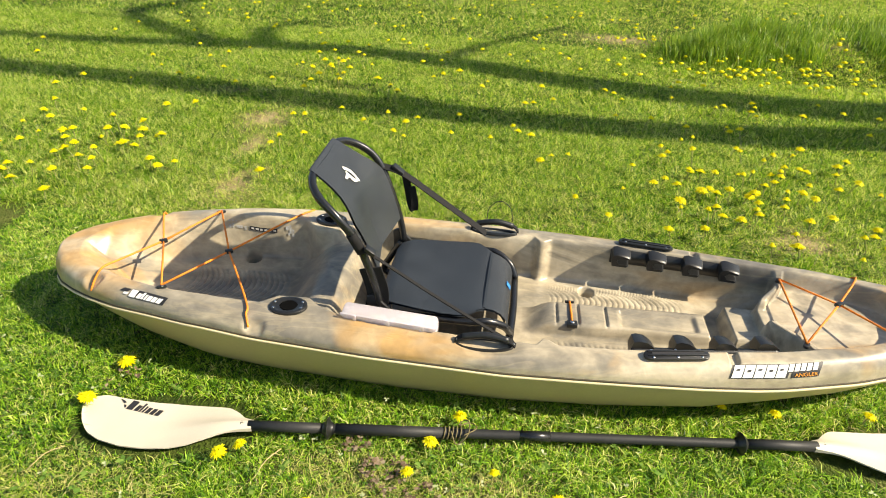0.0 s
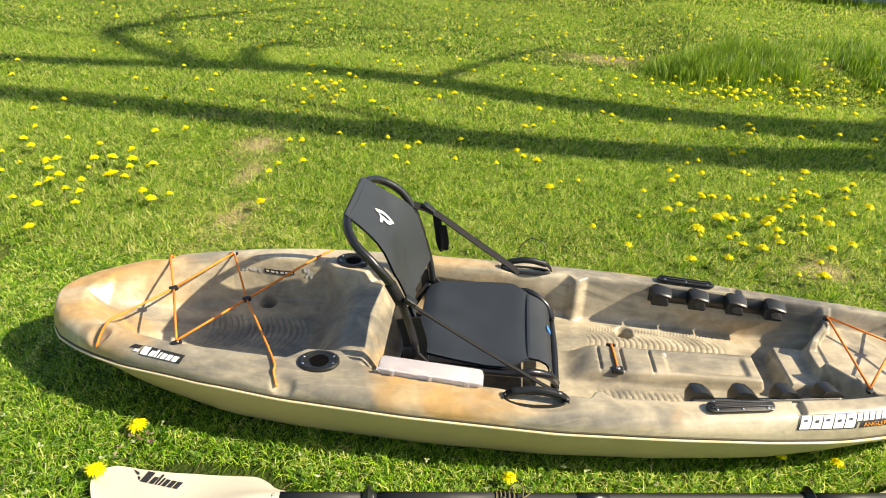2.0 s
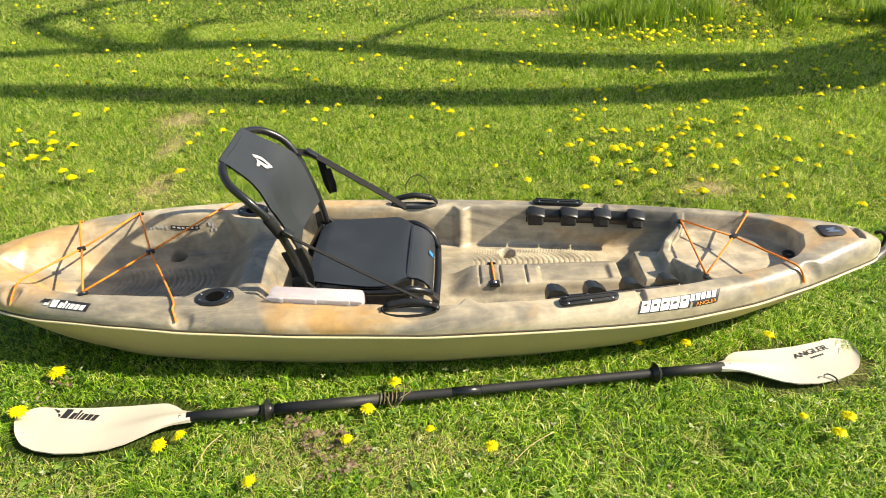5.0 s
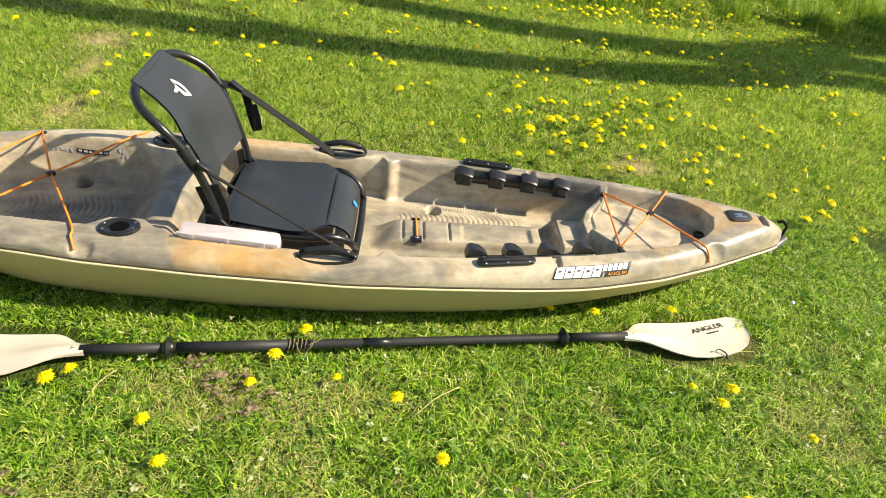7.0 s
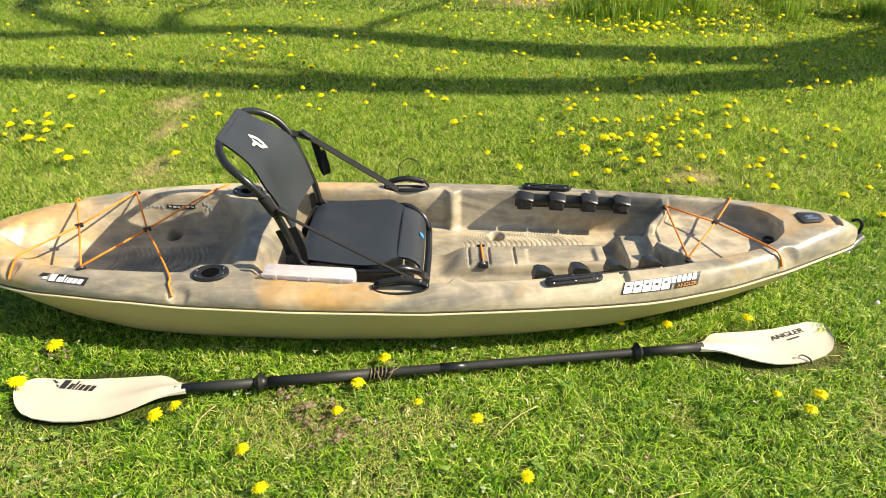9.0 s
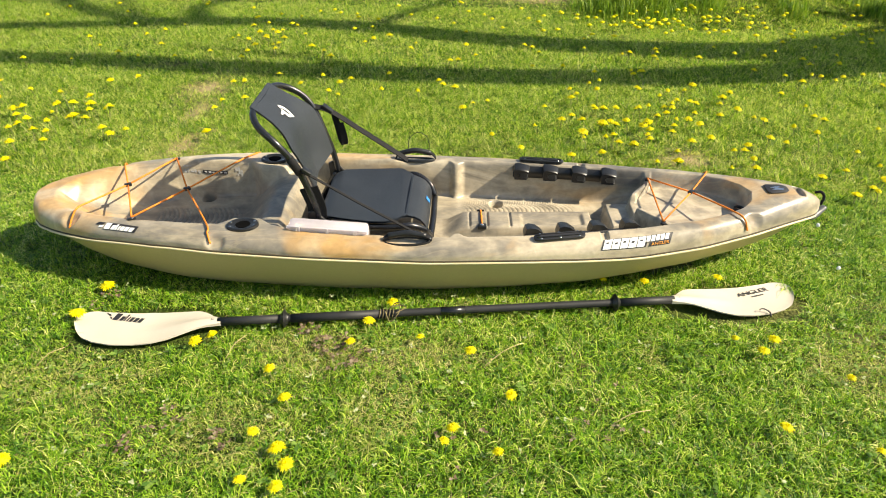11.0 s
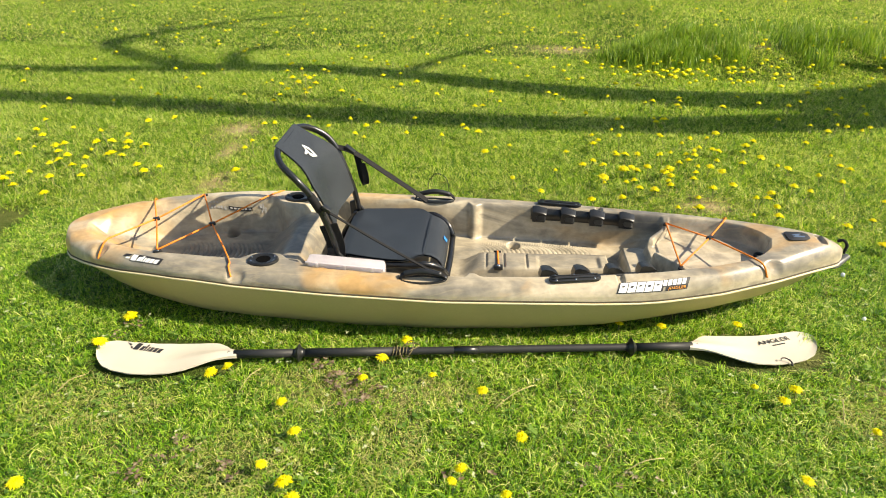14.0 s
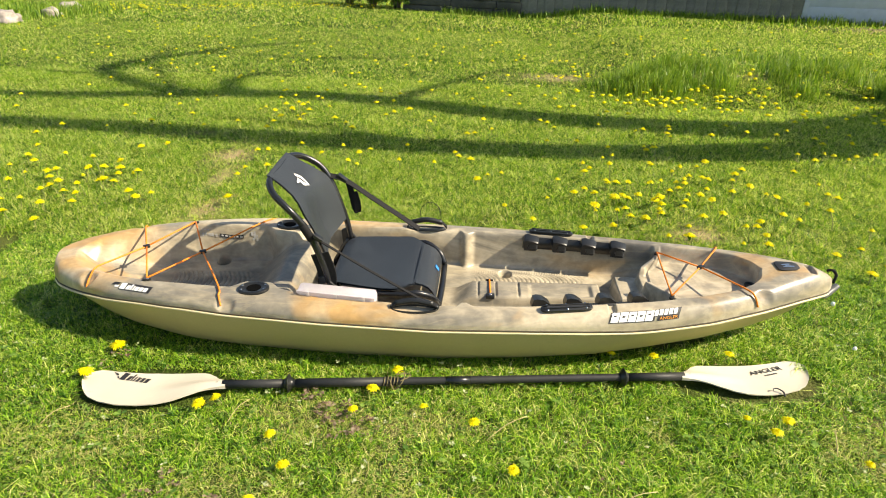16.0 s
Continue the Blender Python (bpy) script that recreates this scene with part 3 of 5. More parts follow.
keel_line = table([-1.5, -1.4, -1.3, -1.15, -1.0, -0.7, -0.3, 0, 0.3, 0.6, 0.8, 1.0, 1.2, 1.35, 1.5], [0.200, 0.140, 0.085, 0.046, 0.030, 0.018, 0.001, 0.0, 0.007, 0.02, 0.027, 0.036, 0.062, 0.107, 0.196], 0.05)


def hull_mesh():
    n = 150
    s = np.linspace(-1, 1, n)
    xs = -0.0025 + 1.517 * (0.85 * s + 0.15 * np.sin(s * math.pi / 2))
    prof = [(-1.0, 1.0), (-0.985, 0.9), (-0.955, 0.72), (-0.90, 0.52), (-0.845, 0.34), (-0.775, 0.18), (-0.68, 0.07), (-0.55, 0.015), (-0.4, 0.0), (-0.2, 0.012), (0.0, -0.03)]
    prof += [(-a, h) for a, h in prof[-2::-1]]
    bm = bmesh.new()
    rows = []
    for x in xs:
        b, top = float(beam(x)) + 0.004, float(seam_z(x)) - 0.003
        keel, fine = float(keel_line(x)), float(np.interp(x, [-1.5, -1.3, -0.9, 0.6, 1.5], [0.55, 0.80, 1, 1, 0.5]))
        row = []
        for a, h in prof:
            z = keel + (top - keel) * h
            sq = fine + (1 - fine) * h
            row.append(bm.verts.new((x, a * b * sq, z)))
        rows.append(row)
    grid_faces(bm, rows)
    bmesh.ops.recalc_face_normals(bm, faces=bm.faces)
    return smooth(bm, 80)


def along_seam(off, dz, r, n=220):
    """A thin rod round the boat beside its seam."""
    s = np.linspace(-1, 1, n)
    xs = -0.0025 + 1.5165 * (0.8 * s + 0.2 * np.sin(s * math.pi / 2))
    near = [(x, -float(beam(x)) - off, float(seam_z(x)) + dz) for x in xs]
    far = [(x, float(beam(x)) + off, float(seam_z(x)) + dz) for x in xs[::-1]]
    return tube(near + far[1:], r, 6, curve=0)


def shoulder(x, side, turn, lift=0.0):
    """A place on the rounded gunwale; turn 0 is its top, 90 degrees the seam."""
    b, r = float(beam(x)), 0.062
    a = radians(turn)
    y = b - r + r * math.sin(a)
    z = float(deck_z(np.array([x]), np.array([y]))[0])
    h = Vector((0, side * math.sin(a), math.cos(a)))
    return Vector((x, side * y, z)) + h * lift


def decal(x0, x1, t0, t1, side, lift=0.0022, slant=0.0, n=8, m=5, thick=True):
    """A printed patch that follows the gunwale."""
    bm = bmesh.new()
    rows = []
    for i in range(m):
        t = t0 + (t1 - t0) * i / (m - 1)
        rows.append([bm.verts.new(shoulder(x0 + (x1 - x0) * k / (n - 1) + slant * (1 - i / (m - 1)), side, t, lift)) for k in range(n)])
    grid_faces(bm, rows, flip=side < 0)
    return smooth(bm, 90)


kayak = thing("kayak", KAYAK, "camouflage tan, olive and rust sit-on-top fishing kayak on grass", "kayak")
part("hull", hull_mesh(), TAN, kayak, "pale tan lower hull")
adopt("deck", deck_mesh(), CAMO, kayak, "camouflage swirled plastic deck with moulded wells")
part("seam_gap", along_seam(0.001, -0.001, 0.0028), SEAM, kayak)
part("seam_lip", along_seam(0.004, -0.0075, 0.0042), LIP, kayak)


def on_deck(x, y, lift=0.0):
    """A pose lying on the shell at (x, y)."""
    e = 0.012
    z = lambda a, b: float(deck_z(np.array([a]), np.array([b]))[0])
    u, v = Vector((2 * e, 0, z(x + e, y) - z(x - e, y))).normalized(), Vector((0, 2 * e, z(x, y + e) - z(x, y - e))).normalized()
    w = u.cross(v).normalized()
    v = w.cross(u)
    m = Matrix((u, v, w)).transposed().to_4x4()
    m.translation = Vector((x, y, z(x, y))) + w * lift
    return m


def flat_deck(x, y, turn, lift=0.0, tilt=0.0):
    z = float(deck_z(np.array([x]), np.array([y]))[0])
    return pose(x, y, z + lift, tilt, 0, turn)


def ring_bm(a, b, inner, m, depth=0.006, n=32):
    """A raised oval rim round a sunken dark throat."""
    bm = bmesh.new()
    rows = []
    for f, z in ((1.0, -0.004), (1.0, depth * 0.6), (0.93, depth), (0.8, depth), (0.76, depth * 0.7), (inner + 0.08, depth * 0.7), (inner, depth * 0.4), (inner * 0.95, -0.012), (inner * 0.8, -0.035)):
        fa, fb = a * f, b * f
        if f < 0.7:
            q = min(a, b)
            fa, fb = q * f * 1.25, q * f * 1.15
        rows.append([bm.verts.new((fa * math.cos(math.tau * k / n), fb * math.sin(math.tau * k / n), z)) for k in range(n)])
    grid_faces(bm, rows, True)
    bm.faces.new(rows[-1])
    bmesh.ops.recalc_face_normals(bm, faces=bm.faces)
    bmesh.ops.transform(bm, matrix=m, verts=bm.verts)
    return smooth(bm, 45)


def oval_rim(a, b, t, h, m, n=36):
    """A rounded band round an oval opening."""
    bm = bmesh.new()
    rows = []
    for k in range(n):
        c, w = math.cos(math.tau * k / n), math.sin(math.tau * k / n)
        rows.append([bm.verts.new(((a + o) * c, (b + o) * w, z)) for o, z in ((0, 0), (0, h * 0.6), (-t * 0.25, h), (-t * 0.75, h), (-t, h * 0.6), (-t, 0))])
    rows.append(rows[0])
    grid_faces(bm, rows)
    bmesh.ops.recalc_face_normals(bm, faces=bm.faces)
    bmesh.ops.transform(bm, matrix=m, verts=bm.verts)
    return smooth(bm, 40)


def screws(places, parent, r=0.0042):
    for m in places:
        bm = bmesh.new()
        bmesh.ops.create_uvsphere(bm, u_segments=10, v_segments=6, radius=r)
        bmesh.ops.transform(bm, matrix=m @ Matrix.Diagonal((1, 1, 0.45, 1)), verts=bm.verts)
        part("screw", smooth(bm, 60), STEEL, parent)


for side in (-1, 1):
    # flush rod holder in the rear gunwale
    base = flat_deck(-0.645, side * 0.257, 6 * -side, 0.003)
    holder = part("rod_holder", ring_bm(0.056, 0.042, 0.52, base), BLACK, kayak, "black oval flush-mount rod holder")
    # flat near-black disc over the opening, painted shade for the hole's depth
    part("throat", slab(oval(0.026, 0.022), 0.0012, base @ pose(0.002, 0, 0.0016), 0), HOLE_SHADE, holder)
    screws([base @ pose(0.041 * a, 0.026 * b, 0.005) for a, b in ((1, 0.55), (-1, 0.55), (1, -0.55), (-1, -0.55))], holder)
    # gear track on the gunwale
    base = flat_deck(0.47, side * 0.291, side * -8.5, 0.003, -side * 7)
    track = part("gear_track", slab(pill(0.185, 0.036), 0.009, base, 0.003), BLACK, kayak, "black accessory rail with screws")
    part("slot", slab(pill(0.14, 0.008), 0.0015, base @ pose(0, 0.0035, 0.009), 0), INK, track)
    part("rib", slab(pill(0.165, 0.005), 0.004, base @ pose(0, -0.0035, 0.0085), 0.001), BLACK, track)
    part("rib", slab(pill(0.165, 0.005), 0.004, base @ pose(0, 0.0105, 0.0085), 0.001), BLACK, track)
    screws([base @ pose(a, b, 0.0098) for a in (-0.068, 0.0, 0.068) for b in (-0.0105, 0.0145)], track, 0.0042)
    # padded carrying handle
    mount = part("handle_mount", oval_rim(0.084, 0.028, 0.010, 0.010, flat_deck(-0.062, side * 0.312, side * -2, -0.001, -side * 10)), BLACK, kayak, "black oval handle bezel")
    zc = float(rim_top(-0.06))
    arc = [(-0.145, side * 0.315, zc + 0.0), (-0.125, side * 0.312, zc + 0.022), (-0.06, side * 0.308, zc + 0.036), (0.005, side * 0.312, zc + 0.022), (0.025, side * 0.315, zc + 0.0)]
    low = [(x, y, zc + (z - zc) * (1.0 if side > 0 else 0.6)) for x, y, z in arc]
    part("carry_strap", ribbon(low, 0.022, 0.004, (0, 1, 0)), WEB, mount)
    part("grip", tube([low[1], low[2], low[3]], 0.0105, 10), BLACK, mount, "ribbed black handle grip")
    screws([Matrix.Translation((x, side * 0.315, zc + 0.006)) for x in (-0.138, 0.018)], mount, 0.005)


def rod_rest(side):
    """A strip with four hooked rests along the inside of the gunwale."""
    x0, x1 = 0.372, 0.750
    wall = lambda x: side * (float(well_half(x)) - 0.012)
    zt = float(rim_top(0.55)) + 0.001
    bm = ribbon([(x, wall(x), zt - 0.029) for x in np.linspace(x0 - 0.02, x1 + 0.02, 8)], 0.046, 0.012, (0, 0.2, 1))
    strip = part("rod_rest", smooth(bm, 40), BLACK, kayak, "black row of four moulded rod rests")
    for x in np.linspace(x0 + 0.012, x1 - 0.012, 4):
        y = wall(x)
        turn = math.degrees(math.atan2(wall(x + 0.05) - wall(x - 0.05), 0.1))
        m = pose(x, y, zt + 0.004, 0, 0, turn)
        s = -side
        hook = bmesh.new()
        up = 0.010 if side < 0 else 0.0
        prof = [(-0.026, -0.046), (-0.033, -0.014), (-0.027, 0.002 + up), (-0.014, 0.006 + up), (0.010, 0.001 + up), (0.031, -0.004), (0.035, -0.008), (0.031, -0.011), (-0.002, -0.008), (-0.014, -0.020), (-0.004, -0.037), (0.026, -0.036), (0.032, -0.040), (0.026, -0.046)]
        rows = []
        for d, wide in ((0.0, 1.0), (0.038, 0.97), (0.045, 0.92), (0.048, 0.84)):
            rows.append([hook.verts.new(m @ Vector((h * wide, s * d, -0.022 + (v + 0.022) * wide - 0.08 * d))) for h, v in prof])
        grid_faces(hook, rows, True)
        hook.faces.new(rows[0])
        hook.faces.new(rows[-1][::-1])
        bmesh.ops.recalc_face_normals(hook, faces=hook.faces)
        part("rest", smooth(hook, 35), BLACK, strip)


rod_rest(1)
rod_rest(-1)


# bungee lacing
def bungee(name, points, parent):
    return part(name, tube(points, 0.0033, 8, curve=5 if len(points) > 2 else 1), ORANGE, parent, "stretched orange elastic cord")


def anchor(x, y, parent, lift=0.004):
    z = float(deck_z(np.array([x]), np.array([y]))[0])
    a = part("anchor", slab(pill(0.030, 0.014), 0.007, pose(x, y, z - 0.001, 0, 0, 20), 0.002), BLACK, parent)
    screws([pose(x + 0.004, y, z + 0.007)], a, 0.0045)


def dk(x, y, lift=0.008):
    return (x, y, float(deck_z(np.array([x]), np.array([y]))[0]) + lift)


J1, J2, J3 = (-1.162, 0.020, 0.290), (-0.925, -0.004, 0.286), (1.020, 0.027, 0.258)
AFT_FAR, AFT_NEAR = dk(-1.044, 0.236, 0.008), dk(-1.047, -0.229, 0.012)
bungee("bungee", [tuple(shoulder(-1.252, 1, 40, 0.002)), tuple(shoulder(-1.248, 1, 8, 0.005)), J1], kayak)
bungee("bungee", [J1, AFT_NEAR], kayak)
bungee("bungee", [AFT_FAR, J1], kayak)
bungee("bungee", [J1, (-1.235, -0.120, 0.300), (-1.266, -0.172, 0.300), tuple(shoulder(-1.281, -1, 22, 0.007)), tuple(shoulder(-1.288, -1, 58, 0.004))], kayak)
bungee("bungee", [AFT_FAR, J2], kayak)
bungee("bungee", [J2, AFT_NEAR], kayak)
bungee("bungee", [dk(-0.715, 0.355, 0.0), dk(-0.745, 0.285, 0.006), J2], kayak)
bungee("bungee", [J2, tuple(shoulder(-0.770, -1, -25, 0.007)), tuple(shoulder(-0.752, -1, 18, 0.006)), tuple(shoulder(-0.738, -1, 50, 0.004))], kayak)
for p in (J1, J2, J3):
    part("cord_clip", box(0.026, 0.016, 0.012, pose(p[0], p[1], p[2] - 0.006, 0, 0, 30), 0.003), BLACK, kayak)
for x, y in ((-1.047, 0.238), (-1.047, -0.232)):
    anchor(x, y, kayak)
BOW_FAR, BOW_NEAR = (0.890, 0.170, 0.242), (0.868, -0.160, 0.242)
bungee("bungee", [BOW_FAR, J3], kayak)
bungee("bungee", [BOW_FAR, BOW_NEAR], kayak)
bungee("bungee", [BOW_NEAR, J3], kayak)
bungee("bungee", [J3, tuple(shoulder(1.112, 1, 0, 0.006)), tuple(shoulder(1.120, 1, 40, 0.003))], kayak)
bungee("bungee", [J3, tuple(shoulder(1.120, -1, 0, 0.009)), tuple(shoulder(1.150, -1, 36, 0.007)), tuple(shoulder(1.164, -1, 72, 0.005))], kayak)
for x, y, z in ((0.890, 0.172, 0.240), (0.868, -0.162, 0.240)):
    a = part("anchor", slab(pill(0.028, 0.016), 0.008, pose(x, y, z - 0.008, 0, 0, 60), 0.002), BLACK, kayak)
part("tie_band", tube([(0.210, 0.062, 0.158), (0.211, 0.0, 0.161), (0.212, -0.045, 0.160)], 0.004, 8), ORANGE, kayak, "short faded orange elastic tie")
clasp = part("clasp", box(0.034, 0.026, 0.014, pose(0.212, -0.055, 0.148, 0, 0, 0), 0.003), BLACK, kayak, "black button clasp")
screws([pose(0.212, -0.055, 0.163)], clasp, 0.0075)
part("band_hook", box(0.03, 0.008, 0.008, pose(0.210, 0.066, 0.150), 0.002), BLACK, kayak)

# bow and stern fittings
part("badge", slab([(-0.040, -0.026), (-0.030, -0.034), (0.026, -0.030), (0.042, -0.016), (0.042, 0.016), (0.026, 0.030), (-0.030, 0.034), (-0.040, 0.026)], 0.003, on_deck(1.329, 0.004, 0.002), 0.001), INK, kayak, "dark rounded badge with a silver emblem")
part("badge_mark", slab([(-0.022, -0.012), (0.02, -0.014), (0.026, -0.004), (0.004, 0.0), (0.018, 0.014), (-0.004, 0.012), (-0.024, 0.004), (-0.006, -0.002)], 0.001, on_deck(1.329, 0.004, 0.0052), 0), STEEL, kayak)
part("bow_loop", tube([(1.488, 0.016, 0.262), (1.506, 0.010, 0.268), (1.521, 0.002, 0.252), (1.516, -0.004, 0.222)], 0.0055, 8), WEB, kayak, "black bow carry loop")
part("bow_grip", tube([(1.448, -0.05, 0.198), (1.475, -0.035, 0.188), (1.508, -0.015, 0.196), (1.538, 0.0, 0.210)], lambda t: 0.012 + 0.006 * math.sin(math.pi * t), 10, flat=0.7), GREY, kayak, "grey moulded bow grip")
part("stern_loop", tube([(-1.50, 0.02, 0.215), (-1.545, 0.0, 0.200), (-1.50, -0.03, 0.212)], 0.006, 8), WEB, kayak)
part("drain_plug", ring_bm(0.02, 0.02, 0.4, on_deck(1.206, -0.01, 0.004), 0.004), BLACK, kayak)

# printed marks on the near gunwale
mark = part("model_sticker", decal(0.614, 0.776, 26, 62, -1, 0.0016, 0.010), INK, kayak, "slanted dark-edged sticker with white block lettering shapes")
part("print", decal(0.772, 0.868, 26, 48.5, -1, 0.0016, 0.010), INK, mark)
part("print", decal(0.786, 0.864, 48.2, 62, -1, 0.0018, 0.004), INK, mark)
for k in range(5):
    part("print", decal(0.619 + k * 0.0305, 0.619 + k * 0.0305 + 0.0275, 28.5, 59.5, -1, 0.003, 0.010, 3, 4), WHITE, mark)
for k in range(5):
    x = 0.619 + k * 0.0305
    part("print", decal(x + 0.012, x + 0.022, 38 + 2 * (k % 2), 43 + 3 * (k % 2), -1, 0.004, 0.003, 3, 2), INK, mark)
for k in range(5):
    part("print", decal(0.776 + k * 0.0172, 0.776 + k * 0.0172 + 0.0135, 28, 46, -1, 0.003, 0.006, 3, 4), WHITE, mark)
logo = part("maker_mark", decal(-1.142, -1.016, 22, 50, -1, 0.0016, 0.012), INK, kayak, "dark slanted sticker with white lettering shapes")
for x, w, top in ((0.004, 0.022, 24), (0.030, 0.014, 31), (0.047, 0.007, 25), (0.057, 0.006, 30), (0.066, 0.014, 31), (0.083, 0.014, 31), (0.100, 0.015, 31)):
    part("print", decal(-1.142 + x, -1.142 + x + w, top, 47.5, -1, 0.003, 0.010, 3, 4), WHITE, logo)
part("print", decal(-1.172, -1.146, 24, 35, -1, 0.003, 0.014, 4, 4), INK, logo)
part("print", decal(-1.160, -1.144, 36, 43, -1, 0.003, 0.006, 4, 4), WHITE, logo)


def word_mesh(word, size):
    """Flat letters of the built-in font as a mesh lying on z = 0."""
    txt = bpy.data.curves.new("lettering", "FONT")
    txt.body, txt.size, txt.extrude = word, size, 0.0004
    tmp = new("lettering_source", txt)
    bpy.context.view_layer.update()
    me = bpy.data.meshes.new_from_object(tmp.evaluated_get(bpy.context.evaluated_depsgraph_get()))
    bpy.data.objects.remove(tmp)
    me.name = "lettering"
    return me


me = word_mesh("ANGLER", 0.014)
long, tall = max(v.co.x for v in me.vertices), max(v.co.y for v in me.vertices)
for v in me.vertices:
    v.co = shoulder(0.795 + 0.066 * v.co.x / long, -1, 59.5 - 8.5 * v.co.y / tall, 0.0034 + v.co.z)
adopt("lettering", me, GOLD, mark, "small orange printed word")
# worn label on the inside of the rear well
def wall_print(x, w, low, high, mt, lift=0.003):
    """A thin worn print on the well's far wall, between two heights of the wall's slope."""
    bm = bmesh.new()
    rows = []
    for f in (low, high):
        row = []
        for k in range(4):
            xx = x + w * k / 3
            yy = float(well_half(xx)) - 0.0095 - 0.0085 * f
            row.append(bm.verts.new((xx, yy - lift * 0.7, float(deck_z(np.array([xx]), np.array([yy]))[0]) + lift * 0.7)))
        rows.append(row)
    grid_faces(bm, rows)
    return part("worn_label", bm, mt, kayak)


wall_print(-0.945, 0.10, 0.50, 0.82, INK)
for k in range(6):
    wall_print(-0.938 + 0.0155 * k, 0.009 + 0.002 * (k % 2), 0.60, 0.74, WORN, 0.0045)
for k, (w, lo, hi) in enumerate(((0.004, 0.6, 0.9), (0.010, 0.62, 0.95), (0.006, 0.5, 0.9), (0.012, 0.6, 0.85), (0.008, 0.55, 0.85), (0.009, 0.6, 0.9))):
    wall_print(-1.035 + 0.0142 * k, w, lo, hi, WORN)
for x, w, lo, hi in ((-0.812, 0.010, 0.2, 0.55), (-0.800, 0.008, 0.1, 0.8), (-0.790, 0.007, 0.45, 1.0), (-0.806, 0.006, 0.75, 0.95)):
    wall_print(x, w, lo, hi, WORN)
for x, lo, hi in ((-1.02, 0.1, 0.3), (-1.008, 0.12, 0.28), (-0.996, 0.1, 0.26)):
    wall_print(x, 0.008, lo, hi, WORN)

# ---- seat ----
SEAT = KAYAK @ pose(-0.17, 0, 0.012, 0, 0, -2) @ pose(0.155, 0, 0) @ Matrix.Diagonal((0.965, 0.935, 0.925, 1))
seat = thing("kayak_chair", SEAT, "black folding kayak seat with mesh fabric and tube frame", "seat")
HX, HZ, TX, TZ = -0.385, 0.262, -0.572, 0.672


BACK_F, BACK_X, BACK_Z = [0, 0.22, 0.45, 0.62, 0.78, 1.0, 1.1], [-0.376, -0.386, -0.414, -0.442, -0.480, -0.578, -0.62], [0.258, 0.338, 0.442, 0.522, 0.583, 0.655, 0.68]


def back_at(f, y, out=0.0):
    """A place on the back, which bends rearwards near its top: f runs from the hinge (0) to the top (1)."""
    p = [np.interp(f + d, BACK_F, t) for t in (BACK_X, BACK_Z) for d in (-0.06, 0.0, 0.06)]
    x, z = (p[0] + 2 * p[1] + p[2]) / 4, (p[3] + 2 * p[4] + p[5]) / 4
    d = Vector((p[2] - p[0], 0, p[5] - p[3])).normalized()
    return Vector((x, y, z)) + Vector((d.z, 0, -d.x)) * out


loop = [back_at(0.0, -0.205), back_at(0.25, -0.208), back_at(0.5, -0.212), back_at(0.66, -0.224), back_at(0.80, -0.226), back_at(0.93, -0.196), back_at(1.0, -0.125), back_at(1.0, 0.0), back_at(1.0, 0.125), back_at(0.93, 0.196), back_at(0.80, 0.226), back_at(0.66, 0.224), back_at(0.5, 0.212), back_at(0.25, 0.208), back_at(0.0, 0.205)]
part("back_frame", tube(loop, 0.0125, 12), TUBE, seat, "glossy black bent tube frame")


def cloth(rows, name, material, label, thick=0.006):
    bm = bmesh.new()
    for off, fl in ((0, False), (1, True)):
        grid = [[bm.verts.new(q - (nn * thick * off)) for q, nn in row] for row in rows]
        grid_faces(bm, grid, flip=fl)
    bmesh.ops.recalc_face_normals(bm, faces=bm.faces)
    return part(name, smooth(bm, 60), material, seat, label)


def back_cloth(f, y):
    """A place on the backrest's fabric, y across it: slack in the middle, with a crease low down."""
    half = float(np.interp(f, [0.17, 0.24, 0.42, 0.55, 0.68, 0.74, 0.84, 0.95, 1.03], [0.150, 0.172, 0.182, 0.188, 0.192, 0.172, 0.142, 0.127, 0.123]))
    u = min(1.0, abs(y) / half)
    sag = (0.010 * (1 - u * u) + 0.026 * (1 - u) * float(1 - sstep(0.45, 0.8, f))) * math.sin(math.pi * min(1.0, f)) - 0.013
    return back_at(f, y, -sag), half


nrm = Vector((TZ - HZ, 0, HX - TX)).normalized()
rows = []
for i in range(15):
    f = 1.03 - 0.74 * i / 14
    half = back_cloth(f, 0)[1]
    rows.append([(back_cloth(f, half * (-1 + k / 8))[0], nrm) for k in range(17)])
cloth(rows, "backrest", FABRIC, "black mesh fabric backrest with a white emblem")
wing = [(2, 39), (13, 24), (19, 8), (16, -16), (9, -41), (0, -36), (5, -16), (6, 4), (2, 15), (-7, 27)]
body = [(-9, 22), (-18, 13), (-34, 12), (-48, 9), (-44, 1), (-29, 2), (-23, -4), (-26, -16), (-22, -26), (-2, -35), (-3, -24), (-9, -12), (-10, 4)]
bm = slab([(u * 0.0009, v * 0.0009) for u, v in wing], 0.0015, Matrix(), 0)
bm = slab([(u * 0.0009, v * 0.0009) for u, v in body], 0.0015, Matrix(), 0, bm)
for v in bm.verts:
    v.co = back_cloth(0.84 + v.co.y / 0.55, v.co.x)[0] + nrm * (0.003 + v.co.z)
part("emblem", bm, WHITE, seat, "small white printed emblem")

